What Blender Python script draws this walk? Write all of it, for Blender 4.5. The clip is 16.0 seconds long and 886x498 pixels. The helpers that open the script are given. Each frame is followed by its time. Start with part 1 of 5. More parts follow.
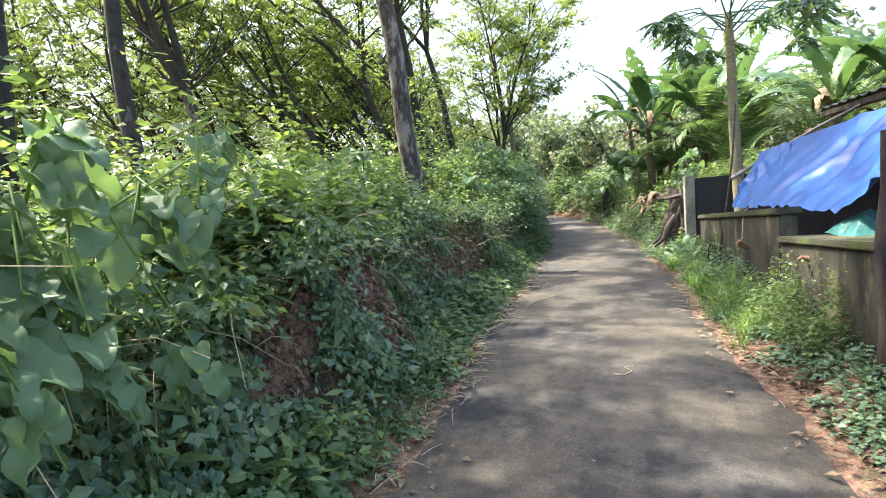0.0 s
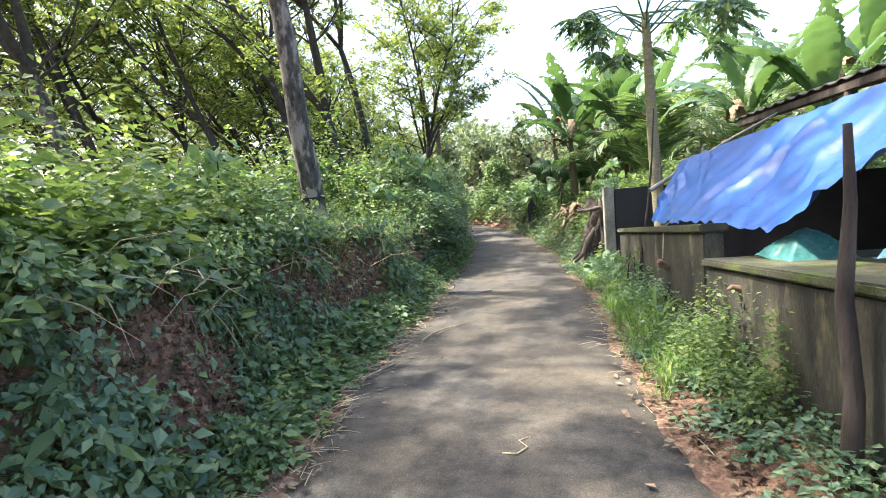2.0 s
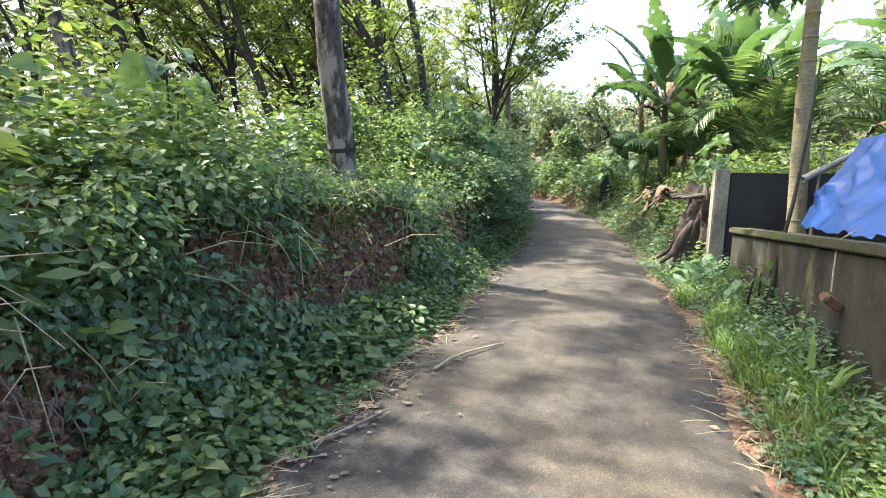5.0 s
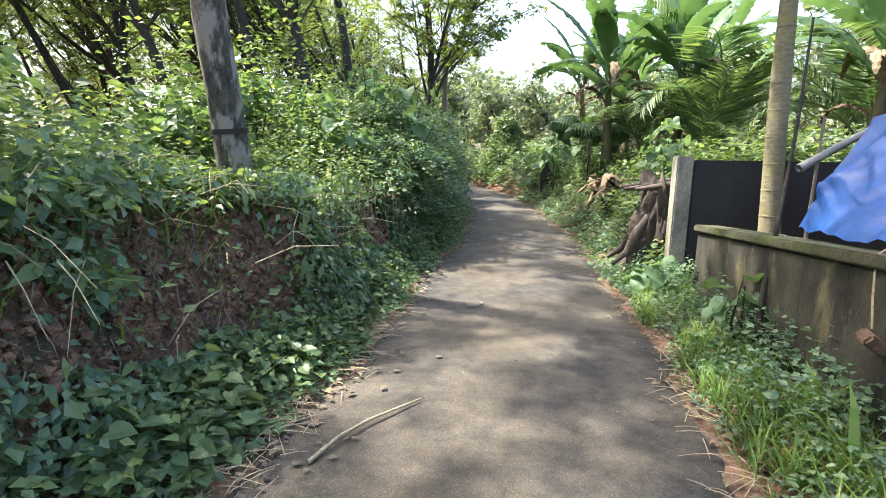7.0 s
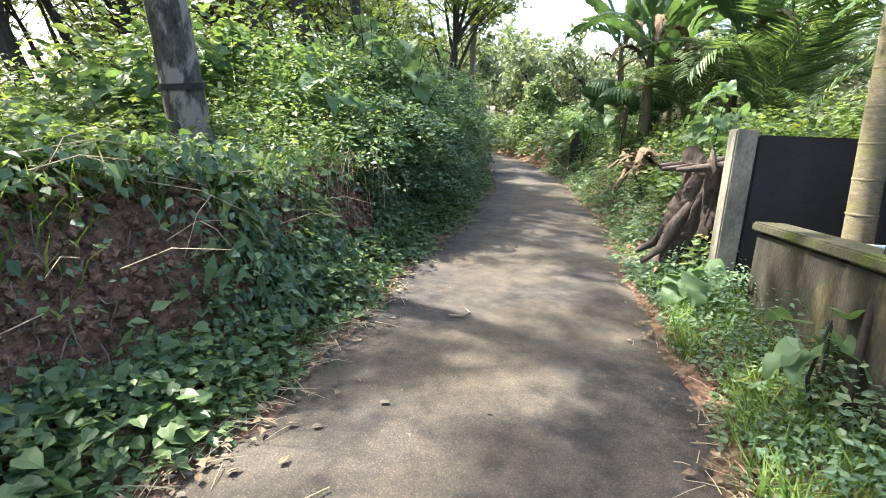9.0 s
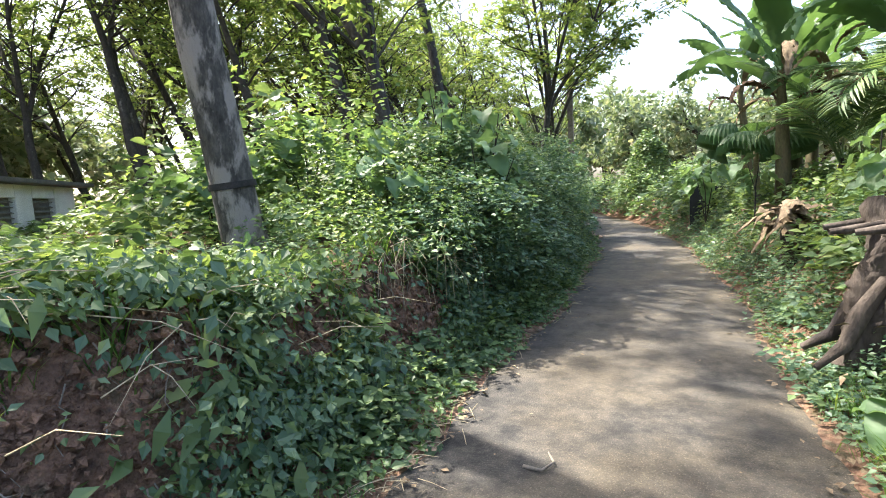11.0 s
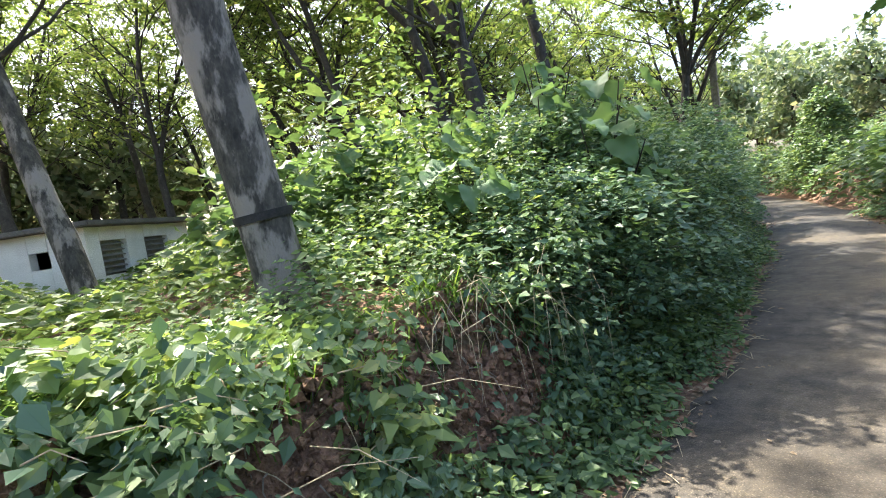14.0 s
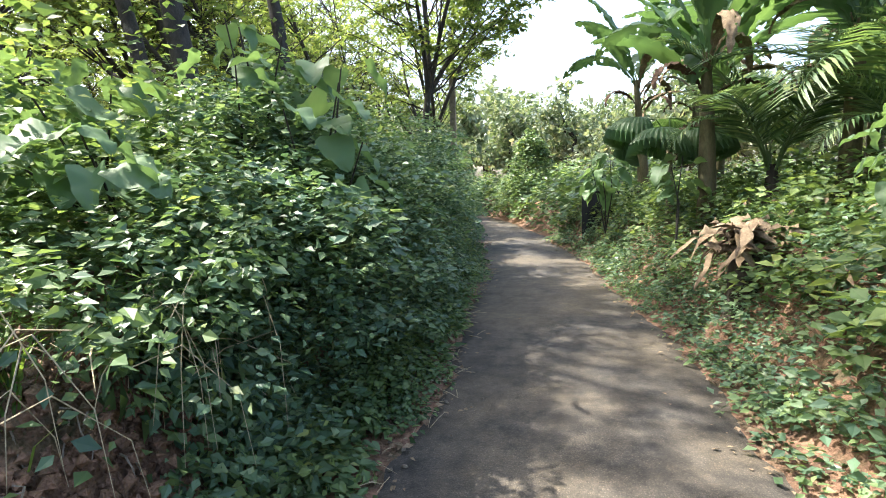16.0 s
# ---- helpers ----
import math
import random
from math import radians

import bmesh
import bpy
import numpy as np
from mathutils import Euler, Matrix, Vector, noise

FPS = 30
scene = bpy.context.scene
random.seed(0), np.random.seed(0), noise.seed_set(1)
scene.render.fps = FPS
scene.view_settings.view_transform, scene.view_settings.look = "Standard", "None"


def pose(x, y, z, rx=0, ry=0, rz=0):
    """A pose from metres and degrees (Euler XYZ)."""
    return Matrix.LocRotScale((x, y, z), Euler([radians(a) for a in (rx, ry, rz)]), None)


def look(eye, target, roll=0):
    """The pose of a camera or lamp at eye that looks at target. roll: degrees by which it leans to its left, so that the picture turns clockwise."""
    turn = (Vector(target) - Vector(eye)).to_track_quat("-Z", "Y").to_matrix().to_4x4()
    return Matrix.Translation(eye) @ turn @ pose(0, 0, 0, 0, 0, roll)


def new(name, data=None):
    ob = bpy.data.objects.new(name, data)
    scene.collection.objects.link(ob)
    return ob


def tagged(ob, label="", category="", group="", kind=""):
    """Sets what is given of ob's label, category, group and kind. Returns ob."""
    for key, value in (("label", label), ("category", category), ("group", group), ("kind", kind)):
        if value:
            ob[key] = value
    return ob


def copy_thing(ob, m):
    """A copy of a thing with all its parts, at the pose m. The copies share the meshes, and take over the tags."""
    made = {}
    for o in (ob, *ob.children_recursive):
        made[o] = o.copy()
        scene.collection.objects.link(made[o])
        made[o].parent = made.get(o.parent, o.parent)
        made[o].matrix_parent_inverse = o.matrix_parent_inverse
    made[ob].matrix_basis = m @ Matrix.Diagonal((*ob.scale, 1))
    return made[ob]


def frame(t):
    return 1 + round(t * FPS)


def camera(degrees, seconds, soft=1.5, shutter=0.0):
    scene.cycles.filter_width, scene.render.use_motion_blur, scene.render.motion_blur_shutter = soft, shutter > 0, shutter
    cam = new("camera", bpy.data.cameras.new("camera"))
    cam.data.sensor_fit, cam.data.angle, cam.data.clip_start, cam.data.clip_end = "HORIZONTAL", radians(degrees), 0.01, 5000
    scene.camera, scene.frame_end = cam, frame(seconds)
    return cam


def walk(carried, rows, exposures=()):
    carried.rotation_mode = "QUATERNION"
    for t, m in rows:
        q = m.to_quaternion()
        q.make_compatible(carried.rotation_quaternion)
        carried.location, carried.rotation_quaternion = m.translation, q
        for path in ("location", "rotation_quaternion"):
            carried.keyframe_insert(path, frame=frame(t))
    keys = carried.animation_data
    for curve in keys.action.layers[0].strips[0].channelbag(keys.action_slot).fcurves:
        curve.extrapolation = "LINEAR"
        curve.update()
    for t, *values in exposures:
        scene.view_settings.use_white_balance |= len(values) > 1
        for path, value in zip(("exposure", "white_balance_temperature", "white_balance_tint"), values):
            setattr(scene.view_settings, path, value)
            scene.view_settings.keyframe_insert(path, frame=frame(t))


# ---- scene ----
cam = camera(83.1, 16.0, soft=1.0)
PATH = [
    (0, (0.62, 2.962, 1.429), (0.038, 4.866, 1.239), -4.8),
    (0.5, (0.691, 3.264, 1.423), (0.072, 5.16, 1.279), -6.5),
    (1, (0.719, 3.515, 1.419), (0.124, 5.416, 1.24), -6.5),
    (1.5, (0.739, 3.865, 1.428), (0.311, 5.809, 1.233), -4.9),
    (2, (0.912, 4.139, 1.421), (0.577, 6.103, 1.246), -4.5),
    (2.5, (0.992, 4.413, 1.453), (0.629, 6.37, 1.263), -3.0),
    (3, (0.938, 4.774, 1.441), (0.481, 6.715, 1.283), -0.5),
    (3.5, (0.922, 5.009, 1.437), (0.456, 6.941, 1.216), 0.0),
    (4, (0.946, 5.356, 1.43), (0.412, 7.264, 1.155), 0.2),
    (4.2, (0.912, 5.453, 1.428), (0.347, 7.35, 1.142), 0.8),
    (6.3, (0.66, 6.75, 1.391), (0.162, 8.659, 1.065), 1.8),
    (6.5, (0.645, 6.873, 1.426), (0.214, 8.798, 1.097), 2.4),
    (7, (0.721, 7.147, 1.414), (0.384, 9.088, 1.066), 0.9),
    (7.5, (0.861, 7.394, 1.456), (0.641, 9.344, 1.067), 0.5),
    (8, (0.87, 7.665, 1.416), (0.77, 9.622, 1.015), 3.5),
    (8.5, (0.834, 7.984, 1.452), (0.617, 9.914, 0.975), 4.3),
    (9, (0.926, 8.28, 1.435), (0.479, 10.17, 0.958), 2.2),
    (9.5, (0.963, 8.539, 1.451), (0.236, 10.357, 1.044), -0.5),
    (9.7, (0.96, 8.642, 1.441), (0.122, 10.42, 1.067), -0.5),
    (11.8, (0.969, 9.69, 1.57), (0.05, 11.461, 1.43), -5.5),
    (12, (0.934, 9.76, 1.588), (-0.036, 11.504, 1.459), -6.4),
    (12.5, (0.872, 10.023, 1.557), (-0.264, 11.664, 1.434), -8.5),
    (13, (0.782, 10.315, 1.558), (-0.438, 11.889, 1.384), -9.3),
    (13.5, (0.595, 10.537, 1.573), (-0.64, 12.101, 1.397), -8.9),
    (14, (0.507, 10.771, 1.564), (-0.802, 12.276, 1.415), -8.5),
    (14.5, (0.464, 11.07, 1.593), (-0.811, 12.603, 1.439), -7.8),
    (15, (0.411, 11.333, 1.559), (-0.57, 13.067, 1.378), -5.8),
    (15.5, (0.371, 11.538, 1.572), (-0.289, 13.414, 1.361), -3.7),
    (16, (0.423, 11.777, 1.573), (-0.022, 13.712, 1.334), -1.8),
]
walk(cam, [(t, look(eye, target, roll)) for t, eye, target, roll in PATH])

# ---- world, sun, exposure ----
SUN_DIR = Vector((-0.62, 0.12, 1.0)).normalized()
world = bpy.data.worlds.new("world")
scene.world = world
world.use_nodes = True
wn = world.node_tree
sky = wn.nodes.new("ShaderNodeTexSky")
sky.sky_type = "NISHITA"
sky.sun_disc = False
sky.sun_elevation = math.asin(SUN_DIR.z)
sky.sun_rotation = math.atan2(SUN_DIR.x, SUN_DIR.y)
sky.air_density, sky.dust_density, sky.ozone_density = 1.0, 4.5, 1.0
wn.links.new(sky.outputs[0], wn.nodes["Background"].inputs[0])
wn.nodes["Background"].inputs[1].default_value = 0.19
sun = new("sun", bpy.data.lights.new("sun", "SUN"))
sun.data.energy, sun.data.angle, sun.data.color = 4.8, radians(0.9), (1.0, 0.94, 0.84)
sun.matrix_world = look(SUN_DIR * 60, (0, 0, 0))

scene.view_settings.exposure = 1.9

rng = np.random.default_rng(7)


# ---- materials ----
def mat_new(name):
    m = bpy.data.materials.new(name)
    m.use_nodes = True
    nt = m.node_tree
    return m, nt, nt.nodes["Principled BSDF"]


def noise_node(nt, scale, detail=5.0, rough=0.6, vec=None, dims="3D"):
    n = nt.nodes.new("ShaderNodeTexNoise")
    n.noise_dimensions = dims
    n.inputs["Scale"].default_value, n.inputs["Detail"].default_value, n.inputs["Roughness"].default_value = scale, detail, rough
    if vec is not None:
        nt.links.new(vec, n.inputs["Vector"])
    return n


def ramp_node(nt, fac, stops):
    r = nt.nodes.new("ShaderNodeValToRGB")
    e = r.color_ramp.elements
    while len(e) < len(stops):
        e.new(0.5)
    for k, (p, c) in enumerate(stops):
        e[k].position, e[k].color = p, (*c, 1)
    nt.links.new(fac, r.inputs[0])
    return r


def mix_node(nt, fac, a, b, mode="MIX"):
    m = nt.nodes.new("ShaderNodeMix")
    m.data_type, m.blend_type = "RGBA", mode
    for sock, v in ((m.inputs[0], fac), (m.inputs[6], a), (m.inputs[7], b)):
        if isinstance(v, (int, float)):
            sock.default_value = v
        elif isinstance(v, tuple):
            sock.default_value = (*v, 1)
        else:
            nt.links.new(v, sock)
    return m.outputs[2]


def bump_node(nt, height, strength, dist, bsdf):
    b = nt.nodes.new("ShaderNodeBump")
    b.inputs["Strength"].default_value, b.inputs["Distance"].default_value = strength, dist
    nt.links.new(height, b.inputs["Height"])
    nt.links.new(b.outputs[0], bsdf.inputs["Normal"])


def coords(nt):
    return nt.nodes.new("ShaderNodeTexCoord").outputs["Object"]


def surface(name, low, high, scale, rough=0.85, stain=None, stain_scale=0.8, stain_at=(0.5, 0.65), grain=60.0, bump=0.4, dist=0.01, stretch=(1, 1, 1)):
    """A two-scale surface: grain between two colours, and stains with a shape of their own."""
    m, nt, b = mat_new(name)
    mp = nt.nodes.new("ShaderNodeMapping")
    mp.inputs["Scale"].default_value = stretch
    nt.links.new(coords(nt), mp.inputs[0])
    v = mp.outputs[0]
    n1, n2, n3 = noise_node(nt, scale, 6, vec=v), noise_node(nt, grain, 3, vec=v), noise_node(nt, stain_scale, 5, 0.65, vec=v)
    col = ramp_node(nt, n1.outputs[0], [(0.3, low), (0.7, high)]).outputs[0]
    g = ramp_node(nt, n2.outputs[0], [(0.3, (0.62, 0.62, 0.62)), (0.7, (1.25, 1.25, 1.25))]).outputs[0]
    col = mix_node(nt, 0.8, col, g, "MULTIPLY")
    if stain:
        k = ramp_node(nt, n3.outputs[0], [(stain_at[0], (0, 0, 0)), (stain_at[1], (1, 1, 1))]).outputs[0]
        col = mix_node(nt, k, col, stain)
    nt.links.new(col, b.inputs["Base Color"])
    b.inputs["Roughness"].default_value = rough
    h = mix_node(nt, 0.5, n1.outputs[0], n2.outputs[0])
    bump_node(nt, h, bump, dist, b)
    return m


def leaf_material(name, dark, mid, light, trans=0.4, rough=0.42):
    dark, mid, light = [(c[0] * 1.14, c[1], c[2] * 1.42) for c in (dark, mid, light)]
    m, nt, b = mat_new(name)
    geo = nt.nodes.new("ShaderNodeNewGeometry")
    n = noise_node(nt, 1.3, 3, vec=coords(nt))
    rnd = geo.outputs["Random Per Island"]
    ad = nt.nodes.new("ShaderNodeMath")
    ad.operation = "MULTIPLY_ADD"
    ad.inputs[1].default_value = 0.62
    nt.links.new(rnd, ad.inputs[0])
    sc = nt.nodes.new("ShaderNodeMath")
    sc.operation = "MULTIPLY"
    sc.inputs[1].default_value = 0.46
    nt.links.new(n.outputs[0], sc.inputs[0])
    nt.links.new(sc.outputs[0], ad.inputs[2])
    col = ramp_node(nt, ad.outputs[0], [(0.17, dark), (0.5, mid), (0.82, light), (0.97, (light[0] * 1.5, light[1] * 1.02, light[2] * 0.9))]).outputs[0]
    nt.links.new(col, b.inputs["Base Color"])
    b.inputs["Roughness"].default_value = rough + 0.06
    b.inputs["Specular IOR Level"].default_value = 0.42
    t = nt.nodes.new("ShaderNodeBsdfTranslucent")
    tc = mix_node(nt, 1.0, col, (1.35, 1.3, 0.72), "MULTIPLY")
    nt.links.new(tc, t.inputs["Color"])
    mx = nt.nodes.new("ShaderNodeMixShader")
    mx.inputs[0].default_value = trans
    nt.links.new(b.outputs[0], mx.inputs[1])
    nt.links.new(t.outputs[0], mx.inputs[2])
    nt.links.new(mx.outputs[0], nt.nodes["Material Output"].inputs["Surface"])
    return m


def road_material():
    """Worn asphalt: exposed aggregate, darker damp patches, sandy dust towards patches of its own."""
    m, nt, b = mat_new("worn_asphalt")
    v = coords(nt)
    big, med, fine = noise_node(nt, 0.7, 5, 0.6, v), noise_node(nt, 3.2, 6, 0.7, v), noise_node(nt, 95, 3, 0.7, v)
    vor = nt.nodes.new("ShaderNodeTexVoronoi")
    vor.inputs["Scale"].default_value = 80
    nt.links.new(v, vor.inputs["Vector"])
    col = ramp_node(nt, med.outputs[0], [(0.42, (0.023, 0.022, 0.022)), (0.57, (0.080, 0.072, 0.062))]).outputs[0]
    dust = ramp_node(nt, big.outputs[0], [(0.40, (0, 0, 0)), (0.62, (0.85, 0.85, 0.85))]).outputs[0]
    col = mix_node(nt, dust, col, (0.132, 0.108, 0.076))
    sp = ramp_node(nt, vor.outputs["Distance"], [(0.08, (1.75, 1.7, 1.55)), (0.36, (0.66, 0.66, 0.66))]).outputs[0]
    col = mix_node(nt, 0.75, col, sp, "MULTIPLY")
    g = ramp_node(nt, fine.outputs[0], [(0.3, (0.6, 0.6, 0.6)), (0.7, (1.3, 1.3, 1.3))]).outputs[0]
    col = mix_node(nt, 0.8, col, g, "MULTIPLY")
    blot = noise_node(nt, 11, 6, 0.75, v)
    bl = ramp_node(nt, blot.outputs[0], [(0.36, (0.62, 0.62, 0.64)), (0.5, (1.0, 1.0, 1.0)), (0.66, (1.35, 1.3, 1.2))]).outputs[0]
    col = mix_node(nt, 0.8, col, bl, "MULTIPLY")
    nt.links.new(col, b.inputs["Base Color"])
    b.inputs["Roughness"].default_value = 0.82
    h = mix_node(nt, 0.5, vor.outputs["Distance"], fine.outputs[0])
    bump_node(nt, h, 0.7, 0.008, b)
    return m


M_SOIL = surface("laterite_soil", (0.085, 0.050, 0.034), (0.34, 0.195, 0.125), 9, 0.95, (0.062, 0.062, 0.030), 2.6, (0.53, 0.66), 27, 1.0, 0.07)
M_ROAD = road_material()
M_CONCRETE = surface("mossy_concrete", (0.010, 0.010, 0.009), (0.085, 0.078, 0.055), 3.6, 0.92, (0.19, 0.165, 0.085), 3.0, (0.55, 0.70), 55, 0.9, 0.012, (1, 1, 0.45))
M_DARKWALL = surface("blackened_plaster", (0.012, 0.013, 0.014), (0.03, 0.032, 0.034), 2.0, 0.85, (0.05, 0.05, 0.048), 0.7, (0.58, 0.8), 60, 0.4, 0.006)
M_BARK = surface("rubber_bark", (0.018, 0.016, 0.014), (0.10, 0.088, 0.074), 14, 0.92, (0.235, 0.205, 0.18), 5.5, (0.48, 0.58), 60, 1.0, 0.02, (1, 1, 0.42))
# darker copy of the rubber bark, with the plantation's shade in its colour
M_BARK_SHADED = surface("shaded_rubber_bark", (0.012, 0.011, 0.010), (0.052, 0.046, 0.040), 11, 0.92, (0.135, 0.125, 0.11), 5.0, (0.60, 0.70), 46, 1.0, 0.018, (1, 1, 0.5))
M_LIMB = surface("limb_bark", (0.016, 0.014, 0.012), (0.055, 0.047, 0.038), 9, 0.92, None, 1, (0.5, 0.6), 60, 0.6, 0.01)
M_PAPAYA = surface("papaya_bark", (0.15, 0.125, 0.075), (0.29, 0.25, 0.16), 14, 0.85, (0.20, 0.20, 0.065), 2.0, (0.5, 0.7), 60, 0.5, 0.008, (1, 1, 3.0))
M_DRY = surface("dry_leaf", (0.13, 0.085, 0.05), (0.29, 0.22, 0.14), 12, 0.9, None, 1, (0.5, 0.6), 60, 0.4, 0.004)
M_STICK = surface("weathered_wood", (0.14, 0.115, 0.09), (0.29, 0.25, 0.20), 10, 0.9, None, 1, (0.5, 0.6), 60, 0.6, 0.004, (1, 1, 1))
M_DEADWOOD = surface("old_stump_wood", (0.028, 0.02, 0.016), (0.15, 0.118, 0.095), 6, 0.92, (0.018, 0.013, 0.012), 2.5, (0.45, 0.6), 40, 0.9, 0.02, (1, 1, 0.3))
M_TARP = surface("blue_tarpaulin", (0.008, 0.058, 0.25), (0.018, 0.098, 0.36), 1.6, 0.46, (0.04, 0.135, 0.40), 3, (0.62, 0.78), 25, 0.3, 0.012)
M_WHITE = surface("limewashed_wall", (0.55, 0.55, 0.53), (0.75, 0.75, 0.73), 2, 0.9, (0.33, 0.33, 0.30), 0.8, (0.6, 0.75), 60, 0.2, 0.004)
M_LEAF = leaf_material("leaf_green", (0.042, 0.092, 0.031), (0.092, 0.18, 0.056), (0.18, 0.29, 0.085), 0.38, 0.38)
M_LEAF_DARK = leaf_material("leaf_dark", (0.046, 0.105, 0.048), (0.094, 0.19, 0.08), (0.175, 0.285, 0.11), 0.36, 0.34)
M_LEAF_LIGHT = leaf_material("leaf_light", (0.055, 0.11, 0.03), (0.115, 0.205, 0.055), (0.21, 0.32, 0.08), 0.45, 0.4)
M_LEAF_BIG = leaf_material("leaf_broad", (0.032, 0.08, 0.03), (0.06, 0.135, 0.045), (0.11, 0.21, 0.055), 0.42, 0.4)
M_CROWN = leaf_material("crown_leaf", (0.06, 0.11, 0.03), (0.12, 0.20, 0.05), (0.22, 0.31, 0.08), 0.6, 0.5)
# paler, greyer leaf colours that put distance haze into the crowns
M_FAR_HAZED = leaf_material("hazed_far_leaf", (0.06, 0.11, 0.04), (0.12, 0.19, 0.08), (0.22, 0.29, 0.15), 0.35, 0.55)
M_TEAL = surface("teal_plastic", (0.03, 0.14, 0.14), (0.06, 0.22, 0.20), 3, 0.5, (0.3, 0.3, 0.22), 2.5, (0.56, 0.6), 30, 0.2, 0.004)
M_PALE = surface("pale_plastic", (0.55, 0.55, 0.50), (0.72, 0.70, 0.62), 3, 0.5, (0.1, 0.25, 0.5), 1.5, (0.5, 0.56), 30, 0.2, 0.004)
M_SHEET = surface("sooty_roof_sheet", (0.05, 0.05, 0.05), (0.13, 0.12, 0.11), 3, 0.8, (0.2, 0.18, 0.15), 1.0, (0.6, 0.75), 40, 0.4, 0.005)
M_PIPE = surface("grey_pipe", (0.20, 0.19, 0.165), (0.32, 0.31, 0.28), 6, 0.6, (0.14, 0.12, 0.09), 2, (0.55, 0.7), 60, 0.2, 0.002)
M_BRICK = surface("old_brick", (0.12, 0.065, 0.045), (0.24, 0.15, 0.10), 20, 0.95, (0.07, 0.05, 0.04), 9, (0.5, 0.7), 90, 0.7, 0.004)
M_STONE = surface("pale_stone", (0.10, 0.085, 0.065), (0.24, 0.21, 0.165), 12, 0.95, (0.09, 0.065, 0.045), 5, (0.5, 0.7), 90, 0.7, 0.004)
M_BARKRING = surface("tapping_ring", (0.015, 0.014, 0.013), (0.035, 0.03, 0.028), 20, 0.9)
M_DRYGRASS = surface("dry_stalk", (0.30, 0.24, 0.14), (0.50, 0.42, 0.28), 20, 0.9)
M_MOSS = surface("mossy_coping", (0.028, 0.030, 0.016), (0.10, 0.095, 0.055), 5, 0.95, (0.085, 0.115, 0.018), 2.2, (0.52, 0.64), 60, 0.9, 0.014)
M_PILLAR = surface("lichened_concrete", (0.16, 0.155, 0.12), (0.33, 0.31, 0.25), 4, 0.92, (0.05, 0.052, 0.04), 1.4, (0.48, 0.62), 60, 0.6, 0.008, (1, 1, 0.4))
M_VINE = leaf_material("vine_leaf", (0.06, 0.13, 0.05), (0.10, 0.20, 0.07), (0.17, 0.29, 0.09), 0.4, 0.45)
M_HUSK = surface("brown_husk", (0.05, 0.026, 0.016), (0.16, 0.095, 0.06), 9, 0.9, None, 1, (0.5, 0.6), 50, 0.5, 0.005)
M_LOUVRE = surface("grey_shutter", (0.12, 0.115, 0.105), (0.22, 0.21, 0.195), 8, 0.85)
M_BSTEM = surface("banana_stem", (0.05, 0.04, 0.02), (0.15, 0.13, 0.06), 8, 0.8, (0.10, 0.055, 0.03), 2.0, (0.5, 0.62), 60, 0.4, 0.006, (1, 1, 0.3))
M_GRASS = leaf_material("grass_blade", (0.04, 0.11, 0.015), (0.09, 0.2, 0.03), (0.2, 0.33, 0.06), 0.4, 0.5)


# ---- mesh helpers ----
def mesh_from(name, verts, faces, material, smooth=False):
    """verts (n,3), faces (m,k) with one k; a mesh made in one go."""
    verts, faces = np.asarray(verts, np.float32), np.asarray(faces, np.int32)
    me = bpy.data.meshes.new(name)
    me.vertices.add(len(verts))
    me.vertices.foreach_set("co", verts.ravel())
    k = faces.shape[1]
    me.loops.add(faces.size)
    me.loops.foreach_set("vertex_index", faces.ravel())
    me.polygons.add(len(faces))
    me.polygons.foreach_set("loop_start", np.arange(0, faces.size, k, dtype=np.int32))
    me.polygons.foreach_set("loop_total", np.full(len(faces), k, np.int32))
    me.polygons.foreach_set("use_smooth", np.full(len(faces), smooth, bool))
    me.update(calc_edges=True)
    me.materials.append(material)
    return me


def part(name, me, parent=None, label=""):
    ob = new(name, me)
    if parent is not None:
        ob.parent = parent
    return tagged(ob, label)


def thing(name, x, y, z, label, category, group="", rz=0):
    ob = new(name)
    ob.matrix_world = pose(x, y, z, 0, 0, rz)
    return tagged(ob, label, category, group)


def bm_mesh(name, bm, material, smooth=False):
    me = bpy.data.meshes.new(name)
    bm.to_mesh(me)
    bm.free()
    for p in me.polygons:
        p.use_smooth = smooth
    me.materials.append(material)
    return me


def unit(v):
    return v / np.maximum(np.linalg.norm(v, axis=-1, keepdims=True), 1e-9)


def tube(points, radii, sides=8, wobble=0.0):
    """Vertices and quads of a tapered tube along points."""
    p, r = np.asarray(points, float), np.asarray(radii, float)
    d = unit(np.gradient(p, axis=0))
    ref = np.where(np.abs(d[:, 2:3]) > 0.9, np.array([[1.0, 0, 0]]), np.array([[0, 0, 1.0]]))
    a = unit(np.cross(d, ref))
    for k in range(1, len(a)):
        if (a[k] * a[k - 1]).sum() < 0:
            a[k] = -a[k]
    b = np.cross(d, a)
    ang = np.linspace(0, 2 * np.pi, sides, endpoint=False)
    rr = r[:, None] * (1 + wobble * rng.normal(size=(len(p), sides)))
    v = p[:, None] + rr[..., None] * (np.cos(ang)[None, :, None] * a[:, None] + np.sin(ang)[None, :, None] * b[:, None])
    i, j = np.meshgrid(np.arange(len(p) - 1), np.arange(sides), indexing="ij")
    jn = (j + 1) % sides
    f = np.stack([i * sides + j, i * sides + jn, (i + 1) * sides + jn, (i + 1) * sides + j], -1).reshape(-1, 4)
    return v.reshape(-1, 3), f


def joined(pieces):
    vs, fs, n = [], [], 0
    for v, f in pieces:
        vs.append(v)
        fs.append(np.asarray(f) + n)
        n += len(v)
    return np.concatenate(vs), np.concatenate(fs)


